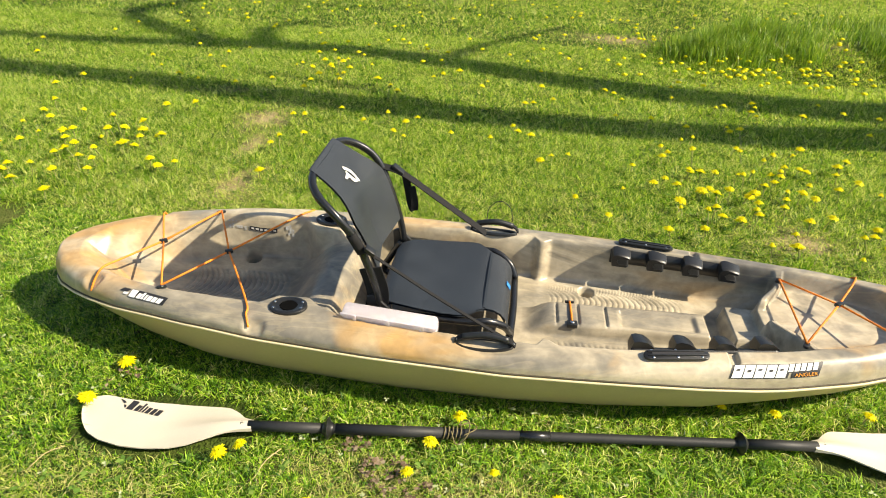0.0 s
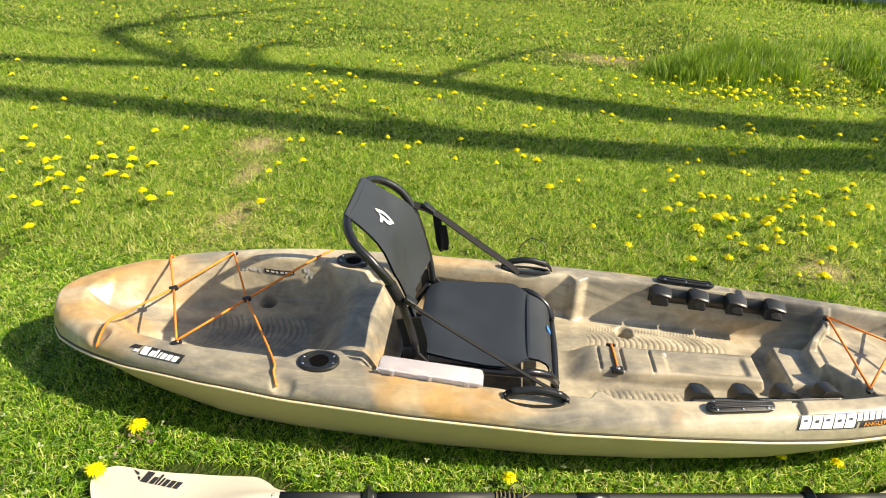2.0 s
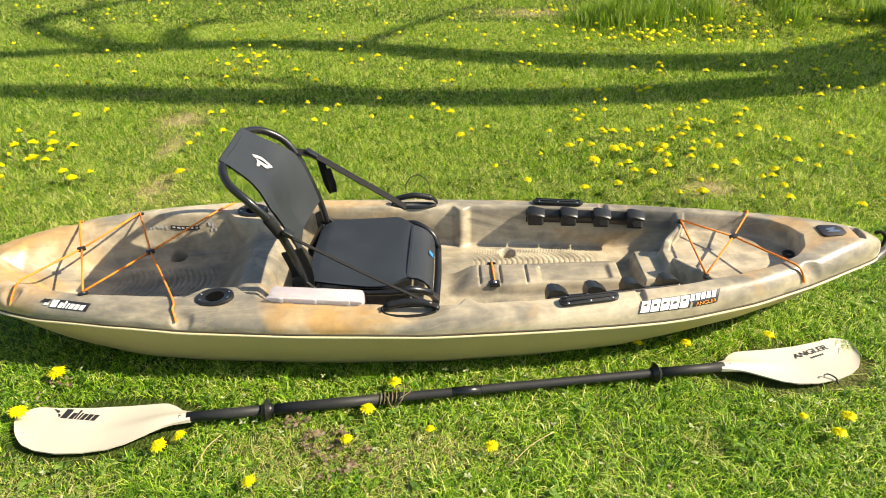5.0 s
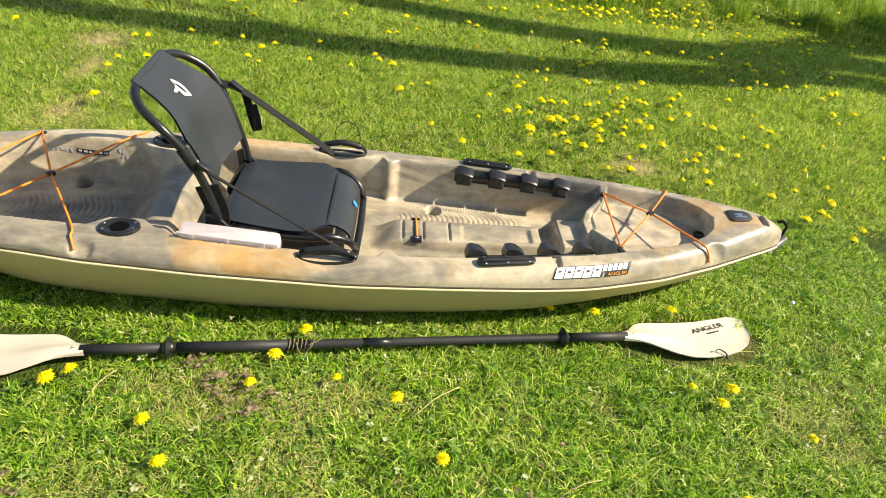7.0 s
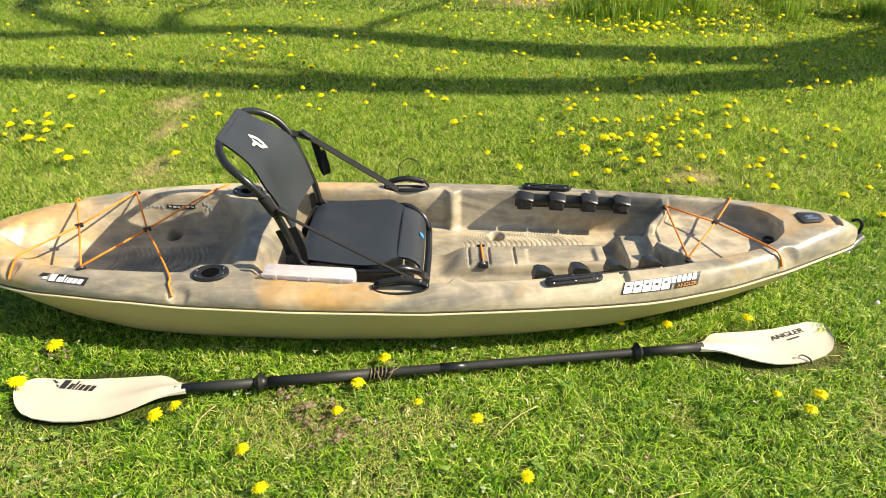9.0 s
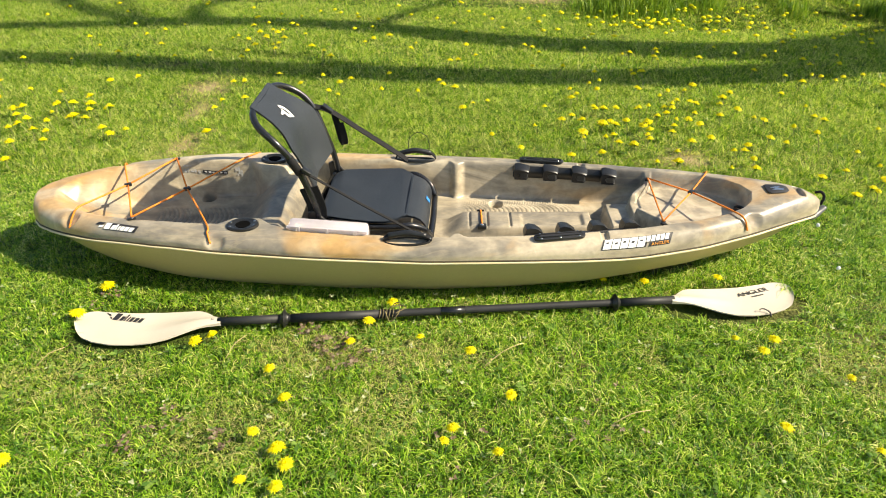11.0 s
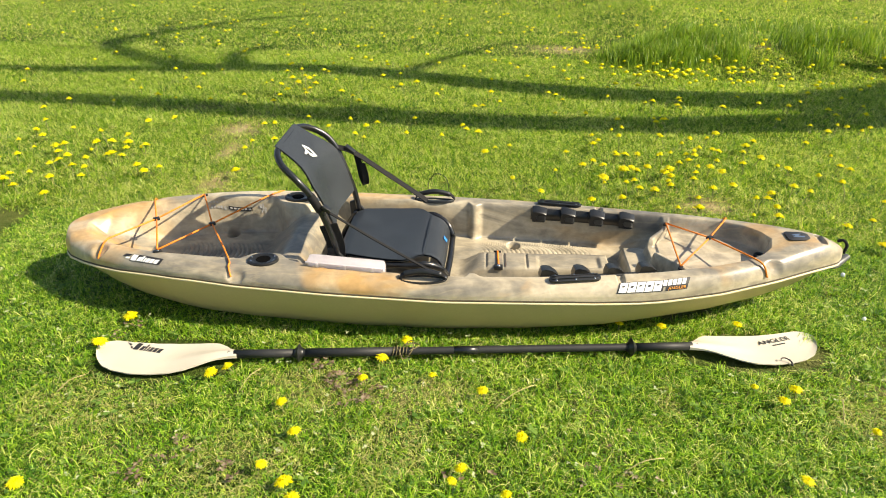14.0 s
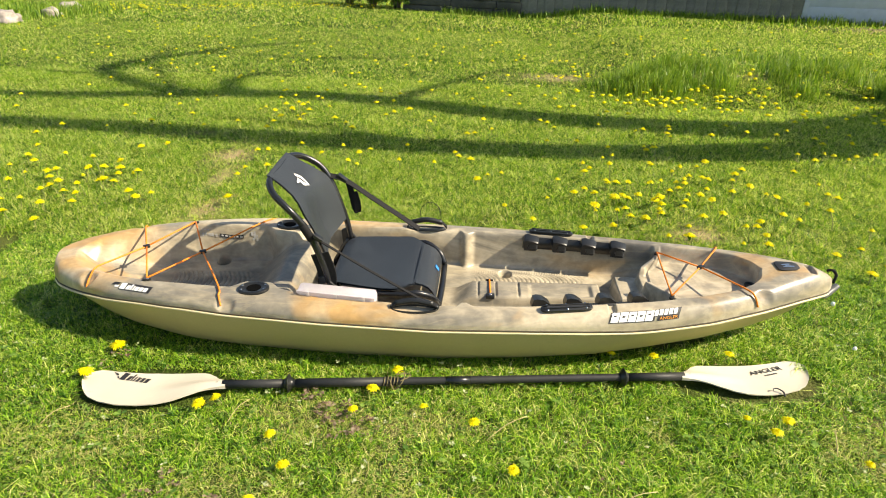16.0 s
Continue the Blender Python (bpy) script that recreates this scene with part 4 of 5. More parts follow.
# seat base: side tubes, cross tubes, cushion
for s in (-1, 1):
    part("side_tube", tube([(-0.40, s * 0.205, 0.245), (-0.30, s * 0.208, 0.244), (-0.10, s * 0.216, 0.249), (-0.040, s * 0.207, 0.251), (0.012, s * 0.184, 0.222), (0.036, s * 0.162, 0.180)], 0.0125, 12), TUBE, seat)
    part("rear_leg", tube([(-0.385, s * 0.2, 0.262), (-0.425, s * 0.195, 0.20), (-0.45, s * 0.185, 0.145), (-0.40, s * 0.175, 0.128), (-0.33, s * 0.18, 0.150), (-0.30, s * 0.2, 0.2)], 0.0125, 12), TUBE, seat)
    gus = [(-0.030, -0.035), (0.035, -0.035), (0.048, -0.012), (0.012, 0.030), (-0.012, 0.05), (-0.032, 0.04)]
    m = pose(-0.385, s * 0.21 + (0.006 if s < 0 else 0.006), 0.262, 90, 0, 0)
    h = part("hinge_plate", slab(gus, 0.012, m, 0.003), BLACK, seat, "black moulded hinge bracket")
    screws([pose(-0.385, s * 0.224, 0.262, 90, 0, 0)], h, 0.007)
    if s < 0:
        part("skirt", ribbon([back_at(0.36, s * 0.2), back_at(0.15, s * 0.202), (-0.40, s * 0.2, 0.22), (-0.425, s * 0.19, 0.16)], 0.07, 0.006, (1, 0, 0.2)), WEB, seat)
part("front_bar", tube([(0.034, -0.175, 0.168), (0.038, 0.0, 0.168), (0.034, 0.175, 0.168)], 0.013, 12), TUBE, seat)
part("rear_bar", tube([(-0.36, -0.2, 0.24), (-0.36, 0.2, 0.24)], 0.0125, 12, curve=2), TUBE, seat)
part("under_bar", tube([(-0.405, -0.18, 0.13), (-0.405, 0.18, 0.13)], 0.011, 12, curve=2), TUBE, seat)
part("label_tab", box(0.04, 0.003, 0.012, pose(-0.425, -0.212, 0.142, 90, 0, 0), 0), GOLD, seat, "small orange tag")
rows = []
prof = [(-0.392, 0.252, 0.155), (-0.375, 0.266, 0.178), (-0.34, 0.272, 0.196), (-0.26, 0.270, 0.210), (-0.18, 0.268, 0.220), (-0.125, 0.270, 0.222), (-0.10, 0.272, 0.214), (-0.072, 0.272, 0.186), (-0.050, 0.267, 0.168), (-0.024, 0.259, 0.163), (-0.002, 0.246, 0.161), (0.015, 0.224, 0.160), (0.024, 0.198, 0.159), (0.023, 0.172, 0.158)]
for x, z, half in prof:
    row = []
    for k in range(17):
        u = -1 + k / 8
        sag = 0.010 * (1 - abs(u) ** 2.2) * sstep(-0.38, -0.3, x) * (1 - sstep(-0.02, 0.03, x))
        nx = float(sstep(0.0, 0.03, x))
        row.append((Vector((x, u * half, z + 0.006 - float(sag))), Vector((nx, 0, 1 - nx)).normalized()))
    rows.append(row)
cloth(rows, "cushion", FABRIC, "black mesh fabric seat panel with stitched front edge", 0.008)
part("stitch_band", ribbon([(-0.054, -0.166, 0.2735), (-0.054, 0.0, 0.2700), (-0.054, 0.166, 0.2735)], 0.008, 0.003, (1, 0, 0), curve=4), FABRIC, seat)
part("brand_tag", box(0.024, 0.022, 0.002, pose(0.014, 0.034, 0.231, 0, 58, 0), 0), BLUE, seat, "small blue woven tag")
# straps
part("strap", ribbon([back_at(0.68, 0.222), (-0.385, 0.232, 0.520), (-0.26, 0.250, 0.425), (-0.13, 0.268, 0.325), (-0.085, 0.274, 0.288)], 0.030, 0.003, (0, 1, 0.3)), WEB, seat, "long black webbing strap with buckle")
part("buckle", box(0.045, 0.030, 0.012, pose(-0.400, 0.232, 0.527, 0, 38, 0), 0.003), BLACK, seat)
part("strap_tail", ribbon([(-0.372, 0.236, 0.505), (-0.366, 0.240, 0.46), (-0.358, 0.244, 0.40), (-0.346, 0.242, 0.375), (-0.342, 0.236, 0.41), (-0.352, 0.234, 0.47)], 0.026, 0.003, (0.9, 0.2, 0)), WEB, seat)
part("strap", ribbon([back_at(0.52, -0.218), (-0.38, -0.232, 0.465), (-0.22, -0.245, 0.37), (-0.05, -0.258, 0.275), (0.015, -0.268, 0.245)], 0.010, 0.004, (0, 1, 0.3)), WEB, seat, "thin black adjusting strap")
part("buckle", box(0.035, 0.026, 0.012, pose(-0.395, -0.230, 0.478, 0, 35, 0), 0.003), BLACK, seat)
part("strap_wrap", tube([back_at(0.5, -0.214), back_at(0.64, -0.225)], 0.016, 10, curve=3), WEB, seat)


# ---- tackle box ----
def clear_plastic():
    m, n, l, p = nodes_of("clear_tackle_plastic")
    p.inputs["Base Color"].default_value = (0.95, 0.90, 0.94, 1)
    p.inputs["Roughness"].default_value = 0.16
    p.inputs["Transmission Weight"].default_value = 0.62
    p.inputs["IOR"].default_value = 1.2
    tc = n.new("ShaderNodeTexCoord").outputs["Object"]
    a = noise_node(n, l, tc, 60, 3)
    b = n.new("ShaderNodeBump")
    b.inputs["Strength"].default_value = 0.3
    b.inputs["Distance"].default_value = 0.004
    l.new(a.outputs[0], b.inputs["Height"])
    l.new(b.outputs[0], p.inputs["Normal"])
    return m


CLEAR = clear_plastic()
LURE = [plain("lure_" + n, c, 0.4, vary=0.4, scale=40) for n, c in (("pink", (0.85, 0.6, 0.66)), ("pale", (0.88, 0.84, 0.78)), ("brown", (0.35, 0.22, 0.18)), ("lime", (0.75, 0.76, 0.45)))]
tackle = thing("tackle_box", KAYAK @ pose(-0.342, -0.254, 0.236, 8, 2, -4), "clear plastic tackle tube filled with pale lures", "tackle box")
part("body", box(0.285, 0.056, 0.056, Matrix(), 0.014), CLEAR, tackle)
part("lid", box(0.286, 0.008, 0.010, pose(0, -0.026, 0.046), 0.003), CLEAR, tackle, "clear lid rim")
for k in range(5):
    part("divider", box(0.002, 0.05, 0.046, pose(-0.112 + 0.056 * k, 0, 0.004), 0), CLEAR, tackle)
for k in range(3):
    part("latch", box(0.012, 0.006, 0.022, pose(-0.10 + 0.10 * k, -0.030, 0.036), 0.002), CLEAR, tackle)
g = np.random.default_rng(4)
for k in range(34):
    x = -0.125 + 0.0076 * k
    a, b = g.uniform(-0.012, 0.012, 2)
    part("lure", tube([(x - 0.012, a, 0.010 + 0.03 * g.random()), (x, a + b, 0.016 + 0.018 * g.random()), (x + 0.014, b, 0.010 + 0.03 * g.random())], lambda t: 0.003 + 0.005 * math.sin(math.pi * t), 6, curve=3), LURE[int(g.integers(0, 4)) if k % 3 else 0], tackle)

# loose wire loop by the far handle
part("wire_loop", tube([(-0.09, 0.315, 0.29), (-0.085, 0.33, 0.335), (-0.05, 0.335, 0.362), (-0.012, 0.33, 0.345), (0.0, 0.318, 0.30), (-0.02, 0.31, 0.285)], 0.0016, 6), BLACK, kayak, "thin dark wire loop")


# ---- paddle ----
PD = Vector((1.544, 0.206, 0)).normalized()
PADDLE = Matrix.Translation((0.150, -0.415, 0.041)) @ pose(0, 0, 0, 0, 0, math.degrees(math.atan2(PD.y, PD.x)))
paddle = thing("kayak_paddle", PADDLE, "two-piece kayak paddle, black shaft and cream blades, lying on grass", "paddle")
part("shaft", tube([(-0.81, 0, 0), (0.81, 0, 0)], 0.0132, 14, curve=8), SHAFT, paddle, "matte black shaft")
part("sleeve", tube([(-0.79, 0, 0), (-0.57, 0, 0)], 0.0145, 14, curve=2), SHAFT, paddle)
part("sleeve", tube([(-0.55, 0, 0), (-0.24, 0, 0)], 0.0150, 14, curve=2), SHAFT, paddle)
part("sleeve", tube([(0.59, 0, 0), (0.79, 0, 0)], 0.0144, 14, curve=2), SHAFT, paddle)
part("ferrule", tube([(-0.045, 0, 0), (0.04, 0, 0)], 0.0142, 14, curve=2), TUBE, paddle)
for x in (-0.5725, 0.5745):
    bm = bmesh.new()
    rows = []
    for dx, r in ((-0.014, 0.0165), (-0.008, 0.020), (-0.003, 0.029), (0.0, 0.032), (0.003, 0.029), (0.008, 0.020), (0.014, 0.0165)):
        rows.append([bm.verts.new((x + dx, r * math.cos(math.tau * k / 20), r * math.sin(math.tau * k / 20))) for k in range(20)])
    grid_faces(bm, rows, True)
    bmesh.ops.recalc_face_normals(bm, faces=bm.faces)
    part("drip_ring", smooth(bm, 60), BLACK, paddle, "black rubber drip ring")


BLADE_LONG = 0.5


def blade_edges(t, end=1):
    """Upper and lower edge of a blade, t from its neck to its tip."""
    hi = np.interp(t, [0, 0.05, 0.10, 0.16, 0.4, 0.6, 0.78, 0.9, 1], [0.015, 0.021, 0.042, 0.057, 0.062, 0.069, 0.081, 0.093, 0.099])
    lo = np.interp(t, [0, 0.1, 0.16, 0.22, 0.32, 0.42, 0.54, 0.68, 0.8, 0.88, 0.95, 1], [-0.015, -0.024, -0.035, -0.052, -0.078, -0.092, -0.095, -0.088, -0.070, -0.047, -0.016, 0.015])
    e = np.sqrt(np.clip(1 - np.clip((t - 0.86) / 0.14, 0, 1) ** 2.4, 0, 1))
    mid = (hi + lo) / 2
    lift = (0.008 if end > 0 else 0.020) * np.clip(t / 0.5, 0, 1)
    return mid + (hi - mid) * e + lift, mid + (lo - mid) * e + lift


def blade_face(t, q, y):
    """Middle height and half thickness of a blade."""
    rim = 4 * q * (1 - q)
    spine = 0.010 * math.exp(-(y / 0.016) ** 2) * (1 - float(sstep(0.0, 0.7, t)))
    dish = 0.010 * rim * float(sstep(0.1, 0.5, t)) + 0.020 * float(sstep(0.0, 0.6, t))
    return -dish, 0.0020 + 0.002 * rim + spine


def blade(end):
    """An asymmetric spoon blade with a thickened spine."""
    s = np.concatenate([np.linspace(0, 0.86, 30), 0.86 + 0.14 * np.sin(np.linspace(0, math.pi / 2, 14))[1:]])
    bm = bmesh.new()
    top, bot = [], []
    for t in s:
        hi, lo = (float(v) for v in blade_edges(t, end))
        a, b = [], []
        for k in range(17):
            q = 0.5 - 0.5 * math.cos(math.pi * k / 16)
            y = lo + (hi - lo) * q
            z, th = blade_face(float(t), q, y)
            a.append(bm.verts.new((end * (0.779 + BLADE_LONG * t), y, z + th)))
            b.append(bm.verts.new((end * (0.779 + BLADE_LONG * t), y, z - th)))
        top.append(a)
        bot.append(b)
    grid_faces(bm, top)
    grid_faces(bm, bot, flip=True)
    for i in range(len(s) - 1):
        for k in (0, 16):
            bm.faces.new([top[i][k], top[i + 1][k], bot[i + 1][k], bot[i][k]])
    for k in range(16):
        bm.faces.new([top[0][k], top[0][k + 1], bot[0][k + 1], bot[0][k]])
    bmesh.ops.remove_doubles(bm, verts=bm.verts, dist=0.0002)
    bmesh.ops.recalc_face_normals(bm, faces=bm.faces)
    return part("blade", smooth(bm, 50), CREAM, paddle, "cream plastic spoon blade")


left_blade, right_blade = blade(-1), blade(1)


def blade_z(u, v):
    """Height of a blade's upper face, v above the shaft's line."""
    t = (abs(u) - 0.779) / BLADE_LONG
    hi, lo = (float(w) for w in blade_edges(t, u))
    z, th = blade_face(t, min(1, max(0, (v - lo) / (hi - lo))), v)
    return z + th


def blade_print(points, parent):
    """A flat printed patch laid on a blade."""
    bm = bmesh.new()
    bm.faces.new([bm.verts.new((u, v, blade_z(u, v) + 0.0016)) for u, v in points])
    bmesh.ops.recalc_face_normals(bm, faces=bm.faces)
    return part("print", bm, INK, parent)


def slanted(points, x0, y0, turn, size):
    """A small outline set on a slanting line of print."""
    c, d = math.cos(radians(turn)), math.sin(radians(turn))
    return [(x0 + size * (c * u - d * v), y0 + size * (d * u + c * v)) for u, v in points]


for u, w, hgt in ((0.0, 0.020, 0.030), (0.024, 0.013, 0.020), (0.040, 0.006, 0.030), (0.049, 0.006, 0.022), (0.058, 0.012, 0.020), (0.073, 0.013, 0.020), (0.089, 0.014, 0.020)):
    blade_print(slanted([(u, 0), (u + w, 0), (u + w + 0.006, hgt), (u + 0.006, hgt)], -1.158, 0.066, -13, 1.0), left_blade)
for shape in ([(-0.034, 0.027), (-0.016, 0.015), (-0.010, 0.018), (-0.016, 0.023)], [(-0.013, 0.012), (-0.005, 0.002), (-0.002, 0.006), (-0.006, 0.012)]):
    blade_print(slanted(shape, -1.158, 0.066, -13, 1.0), left_blade)
me = word_mesh("ANGLER", 0.030)
me.transform(pose(1.055, 0.026, 0, 0, 0, 13) @ Matrix.Diagonal((1.2, 0.85, 1, 1)))
for v in me.vertices:
    v.co.z += blade_z(v.co.x, v.co.y) + 0.0022
adopt("lettering", me, INK, right_blade, "dark printed word on the blade")
for k in range(6):
    blade_print(slanted([(0, 0), (0.006, 0), (0.007, 0.006), (0.001, 0.006)], 1.105 + k * 0.009, 0.022 + k * 0.0021, 13, 1.0), right_blade)
# tangled cord tied round the shaft
for k in range(5):
    x = -0.255 + 0.011 * k
    r = 0.0168 + 0.001 * (k % 2)
    part("cord_wrap", tube([(x + 0.004 * math.sin(a), r * math.cos(a), r * math.sin(a)) for a in np.linspace(0, math.tau * 0.98, 10)], 0.0018, 6, curve=2), CORD, paddle, "dull olive cord knotted round the shaft")
part("cord_tail", tube([(-0.215, 0.015, 0.012), (-0.20, 0.03, 0.02), (-0.185, 0.012, 0.03), (-0.19, -0.02, 0.016), (-0.22, -0.03, -0.01), (-0.235, -0.012, 0.02)], 0.0017, 6), CORD, paddle)
part("cord_tail", tube([(-0.21, 0.01, 0.02), (-0.18, 0.035, 0.005), (-0.165, 0.0, 0.022), (-0.20, -0.025, 0.02)], 0.0017, 6), CORD, paddle)


# ---- dandelions ----
def dandelion(name, petals, r, h, lean, seed):
    g = np.random.default_rng(seed)
    ob = thing(name, Matrix(), "yellow dandelion in flower in the grass", "dandelion", "dandelions in the lawn")
    top = Vector((lean * h, 0, h))
    part("stem", tube([(0, 0, -0.01), (lean * h * 0.3, 0, h * 0.5), tuple(top)], 0.0018, 5, curve=3), STEM, ob)
    bm = bmesh.new()
    for ring, (rad, lift, n) in enumerate(((r, 0.002, petals), (r * 0.8, 0.0055, petals), (r * 0.55, 0.0085, petals // 2), (r * 0.3, 0.0105, petals // 3))):
        for k in range(n):
            a = math.tau * (k + 0.5 * ring) / n + g.uniform(-0.1, 0.1)
            q = rad * g.uniform(0.85, 1.1)
            w = 0.34 * r * 6 / petals + 0.0008
            d, s = Vector((math.cos(a), math.sin(a), 0)), Vector((-math.sin(a), math.cos(a), 0))
            z = lift + g.uniform(-0.001, 0.002)
            v = [bm.verts.new(top + p) for p in (d * q * 0.1 + Vector((0, 0, z * 0.4)), d * q * 0.6 - s * w + Vector((0, 0, z + 0.001)), d * q + Vector((0, 0, z - 0.002)), d * q * 0.6 + s * w + Vector((0, 0, z + 0.001)))]
            bm.faces.new(v)
    part("flower_head", bm, PETAL, ob, "full yellow flower head")
    bm = bmesh.new()
    bmesh.ops.create_cone(bm, segments=7, radius1=0.002, radius2=r * 0.45, depth=0.012, matrix=Matrix.Translation(top - Vector((0, 0, 0.005))))
    part("calyx", smooth(bm), LEAF, ob)
    return ob


PROTO = [dandelion("dandelion", 20, 0.020, 0.055, 0.2, 1), dandelion("dandelion", 22, 0.023, 0.045, -0.3, 2), dandelion("dandelion", 16, 0.016, 0.075, 0.35, 3), dandelion("dandelion", 18, 0.013, 0.05, 0.1, 4)]
HEADS = [(0.011, 0, 0.060), (-0.0135, 0, 0.050)]
used = set()


def plant(x, y, k, size=1.0, turn=0.0, tilt=0.0, head=None):
    """A dandelion rooted at x, y, or, given the head's height, with its head over x, y."""
    m = pose(x, y, float(bank(x, y)), tilt, tilt * 0.6, turn) @ Matrix.Scale(size, 4)
    if head:
        m = Matrix.Translation(Vector((x, y, head)) - m @ Vector(HEADS[k])) @ m
    if k not in used:
        used.add(k)
        PROTO[k].matrix_world = m
        return PROTO[k]
    ob = copy_thing(PROTO[k], pose(0, 0, 0))
    ob.matrix_world = m
    return ob


g = np.random.default_rng(21)
# the ones nearest to the boat
NEAR = [(-1.096, -0.344, 1.5), (-1.116, -0.503, 1.2), (-0.63, -0.586, 1.05), (-0.671, -0.621, 1.0), (-0.064, -0.383, 1.1), (-0.132, -0.489, 1.0), (0.044, -0.562, 0.8), (0.208, -0.62, 0.9), (-0.402, -0.731, 1.05), (-0.177, -0.597, 0.85), (-0.326, -0.844, 1.1), (0.325, -0.804, 0.85), (1.145, -0.57, 1.1), (1.202, -0.513, 1.0), (1.363, -0.681, 0.8), (0.701, -0.203, 0.8), (0.855, -0.204, 1.0), (1.138, -0.164, 0.9), (1.074, -0.514, 0.7), (-0.378, -0.972, 0.8), (-0.302, -1.020, 1.35), (-0.264, -1.072, 1.0), (-0.272, -1.137, 1.05), (-0.366, -1.122, 0.75), (-0.986, -1.092, 1.15), (0.157, -0.932, 0.9), (0.138, -0.977, 0.8), (1.08, -0.885, 0.9), (1.297, -0.955, 0.8), (0.279, -1.006, 0.8)]
for i, (x, y, sz) in enumerate(NEAR):
    plant(x, y, i % 2, sz, g.uniform(0, 360), g.uniform(-14, 14), 0.048)
BEYOND_BOW = [(0.813, 1.484), (0.903, 1.425), (0.932, 1.901), (0.885, 1.874), (0.973, 1.623), (1.041, 1.611), (1.003, 1.138), (0.949, 1.028), (0.914, 0.927), (1.063, 1.329), (1.139, 1.383), (1.199, 1.362), (1.191, 1.108), (1.125, 1.054), (1.076, 1.043), (1.629, 1.947), (1.568, 1.815), (1.635, 1.851), (1.459, 1.662), (1.525, 1.521), (1.387, 1.333), (1.598, 1.444), (1.363, 1.225), (1.328, 0.918), (1.533, 1.178), (1.761, 2.22), (1.33, 2.079), (1.373, 1.994)]
BEYOND_SEAT = [(0.673, 1.62), (0.154, 1.61), (0.239, 1.648), (0.325, 1.669), (0.011, 1.989), (0.096, 1.987), (0.007, 2.13), (0.353, 1.09), (0.462, 0.999), (0.758, 0.901), (1.826, 1.767), (1.9, 1.52), (1.714, 0.948), (1.688, 1.063), (1.88, 1.19), (1.915, 1.101), (2.331, 1.629), (2.373, 1.591), (2.303, 2.041), (2.262, 0.997), (2.133, 0.814), (1.426, 2.481), (2.236, 3.197), (2.639, 3.01), (2.964, 2.512), (1.681, 2.945), (0.764, 2.967)]
BEYOND_STERN = [(-2.808, 1.689), (-2.838, 1.587), (-2.748, 1.562), (-2.454, 1.34), (-2.584, 1.214), (-2.622, 1.125), (-2.474, 1.268), (-2.261, 1.462), (-2.208, 1.348), (-2.099, 1.229), (-2.062, 1.262), (-2.08, 1.348), (-2.129, 1.1), (-2.129, 1.037), (-2.112, 0.943), (-1.722, 1.101), (-2.593, 1.649), (-2.063, 2.04), (-2.272, 1.979), (-1.36, 1.512), (-1.304, 1.484), (-1.24, 1.661), (-1.266, 1.097), (-1.388, 1.979), (-1.351, 1.973), (-1.149, 2.15), (-0.955, 2.086), (-0.748, 1.835), (-0.662, 1.739), (-0.666, 1.997), (-1.371, 3.036), (-1.344, 2.798), (-1.757, 3.094), (-3.126, 2.402), (-3.185, 2.21), (-4.143, 3.3), (-2.352, 0.864), (-2.445, 0.819)]
for i, (x, y) in enumerate(BEYOND_BOW + BEYOND_SEAT + BEYOND_STERN):
    plant(x, y, (0, 1, 0, 2)[i % 4], g.uniform(1.05, 1.4), g.uniform(0, 360), g.uniform(-16, 16))
DISTANT = []
# loose drifts over the lawn: centre, spread, how many
for cx, cy, rx, ry, n in ((1.084, 1.298, 0.195, 0.228, 20), (1.531, 1.772, 0.439, 0.402, 14), (2.161, 1.157, 0.399, 0.372, 14), (1.887, 0.725, 0.35, 0.167, 7), (-0.582, 2.027, 0.373, 0.234, 5), (-2.2, 1.254, 0.229, 0.197, 16), (-2.348, 0.568, 0.231, 0.201, 9), (-3.067, 1.082, 0.362, 0.236, 9), (2.063, 4.214, 0.614, 0.237, 76), (1.249, 5.373, 0.228, 0.105, 9), (3.75, 3.75, 0.59, 0.306, 20), (3.955, 4.68, 0.778, 0.371, 26), (0.113, 4.045, 1.095, 0.657, 30), (-1.862, 3.439, 0.887, 0.658, 24), (-3.889, 4.598, 0.999, 0.821, 12), (1.866, 2.749, 1.449, 0.312, 24), (-0.962, 2.918, 1.459, 0.301, 18), (3.109, 1.957, 0.501, 0.487, 20), (-5.295, 8.491, 2.616, 1.442, 40), (0.721, 7.09, 2.617, 0.982, 60), (-3.091, 6.012, 1.648, 0.981, 45)):
    for _ in range(n):
        x, y = cx + rx * g.normal(), cy + ry * g.normal()
        if y > 3.6:
            DISTANT.append((x, y))
            continue
        if abs(x) < 1.5 and abs(y) < 0.42:
            continue
        plant(x, y, int(g.integers(0, 4)), g.uniform(1.1, 1.55), g.uniform(0, 360), g.uniform(-16, 16))


for _ in range(260):
    x = g.uniform(-9.8, -2.4)
    DISTANT.append((x, 12.1 + 0.48 * (x + 9.2) + 0.55 * g.normal()))
vs, fs = [], []
for x, y in DISTANT:
    r, z, c = 0.024 * g.uniform(0.8, 1.2), float(bank(x, y)) + 0.06, len(vs)
    vs += [(x + r * math.cos(math.tau * k / 8) * g.uniform(0.8, 1.1), y + r * math.sin(math.tau * k / 8), z + 0.004 * math.cos(k * 2.1)) for k in range(8)] + [(x, y, z + 0.014), (x, y, z - 0.012)]
    for k in range(8):
        fs += [c + k, c + (k + 1) % 8, c + 8, c + (k + 1) % 8, c + k, c + 9]
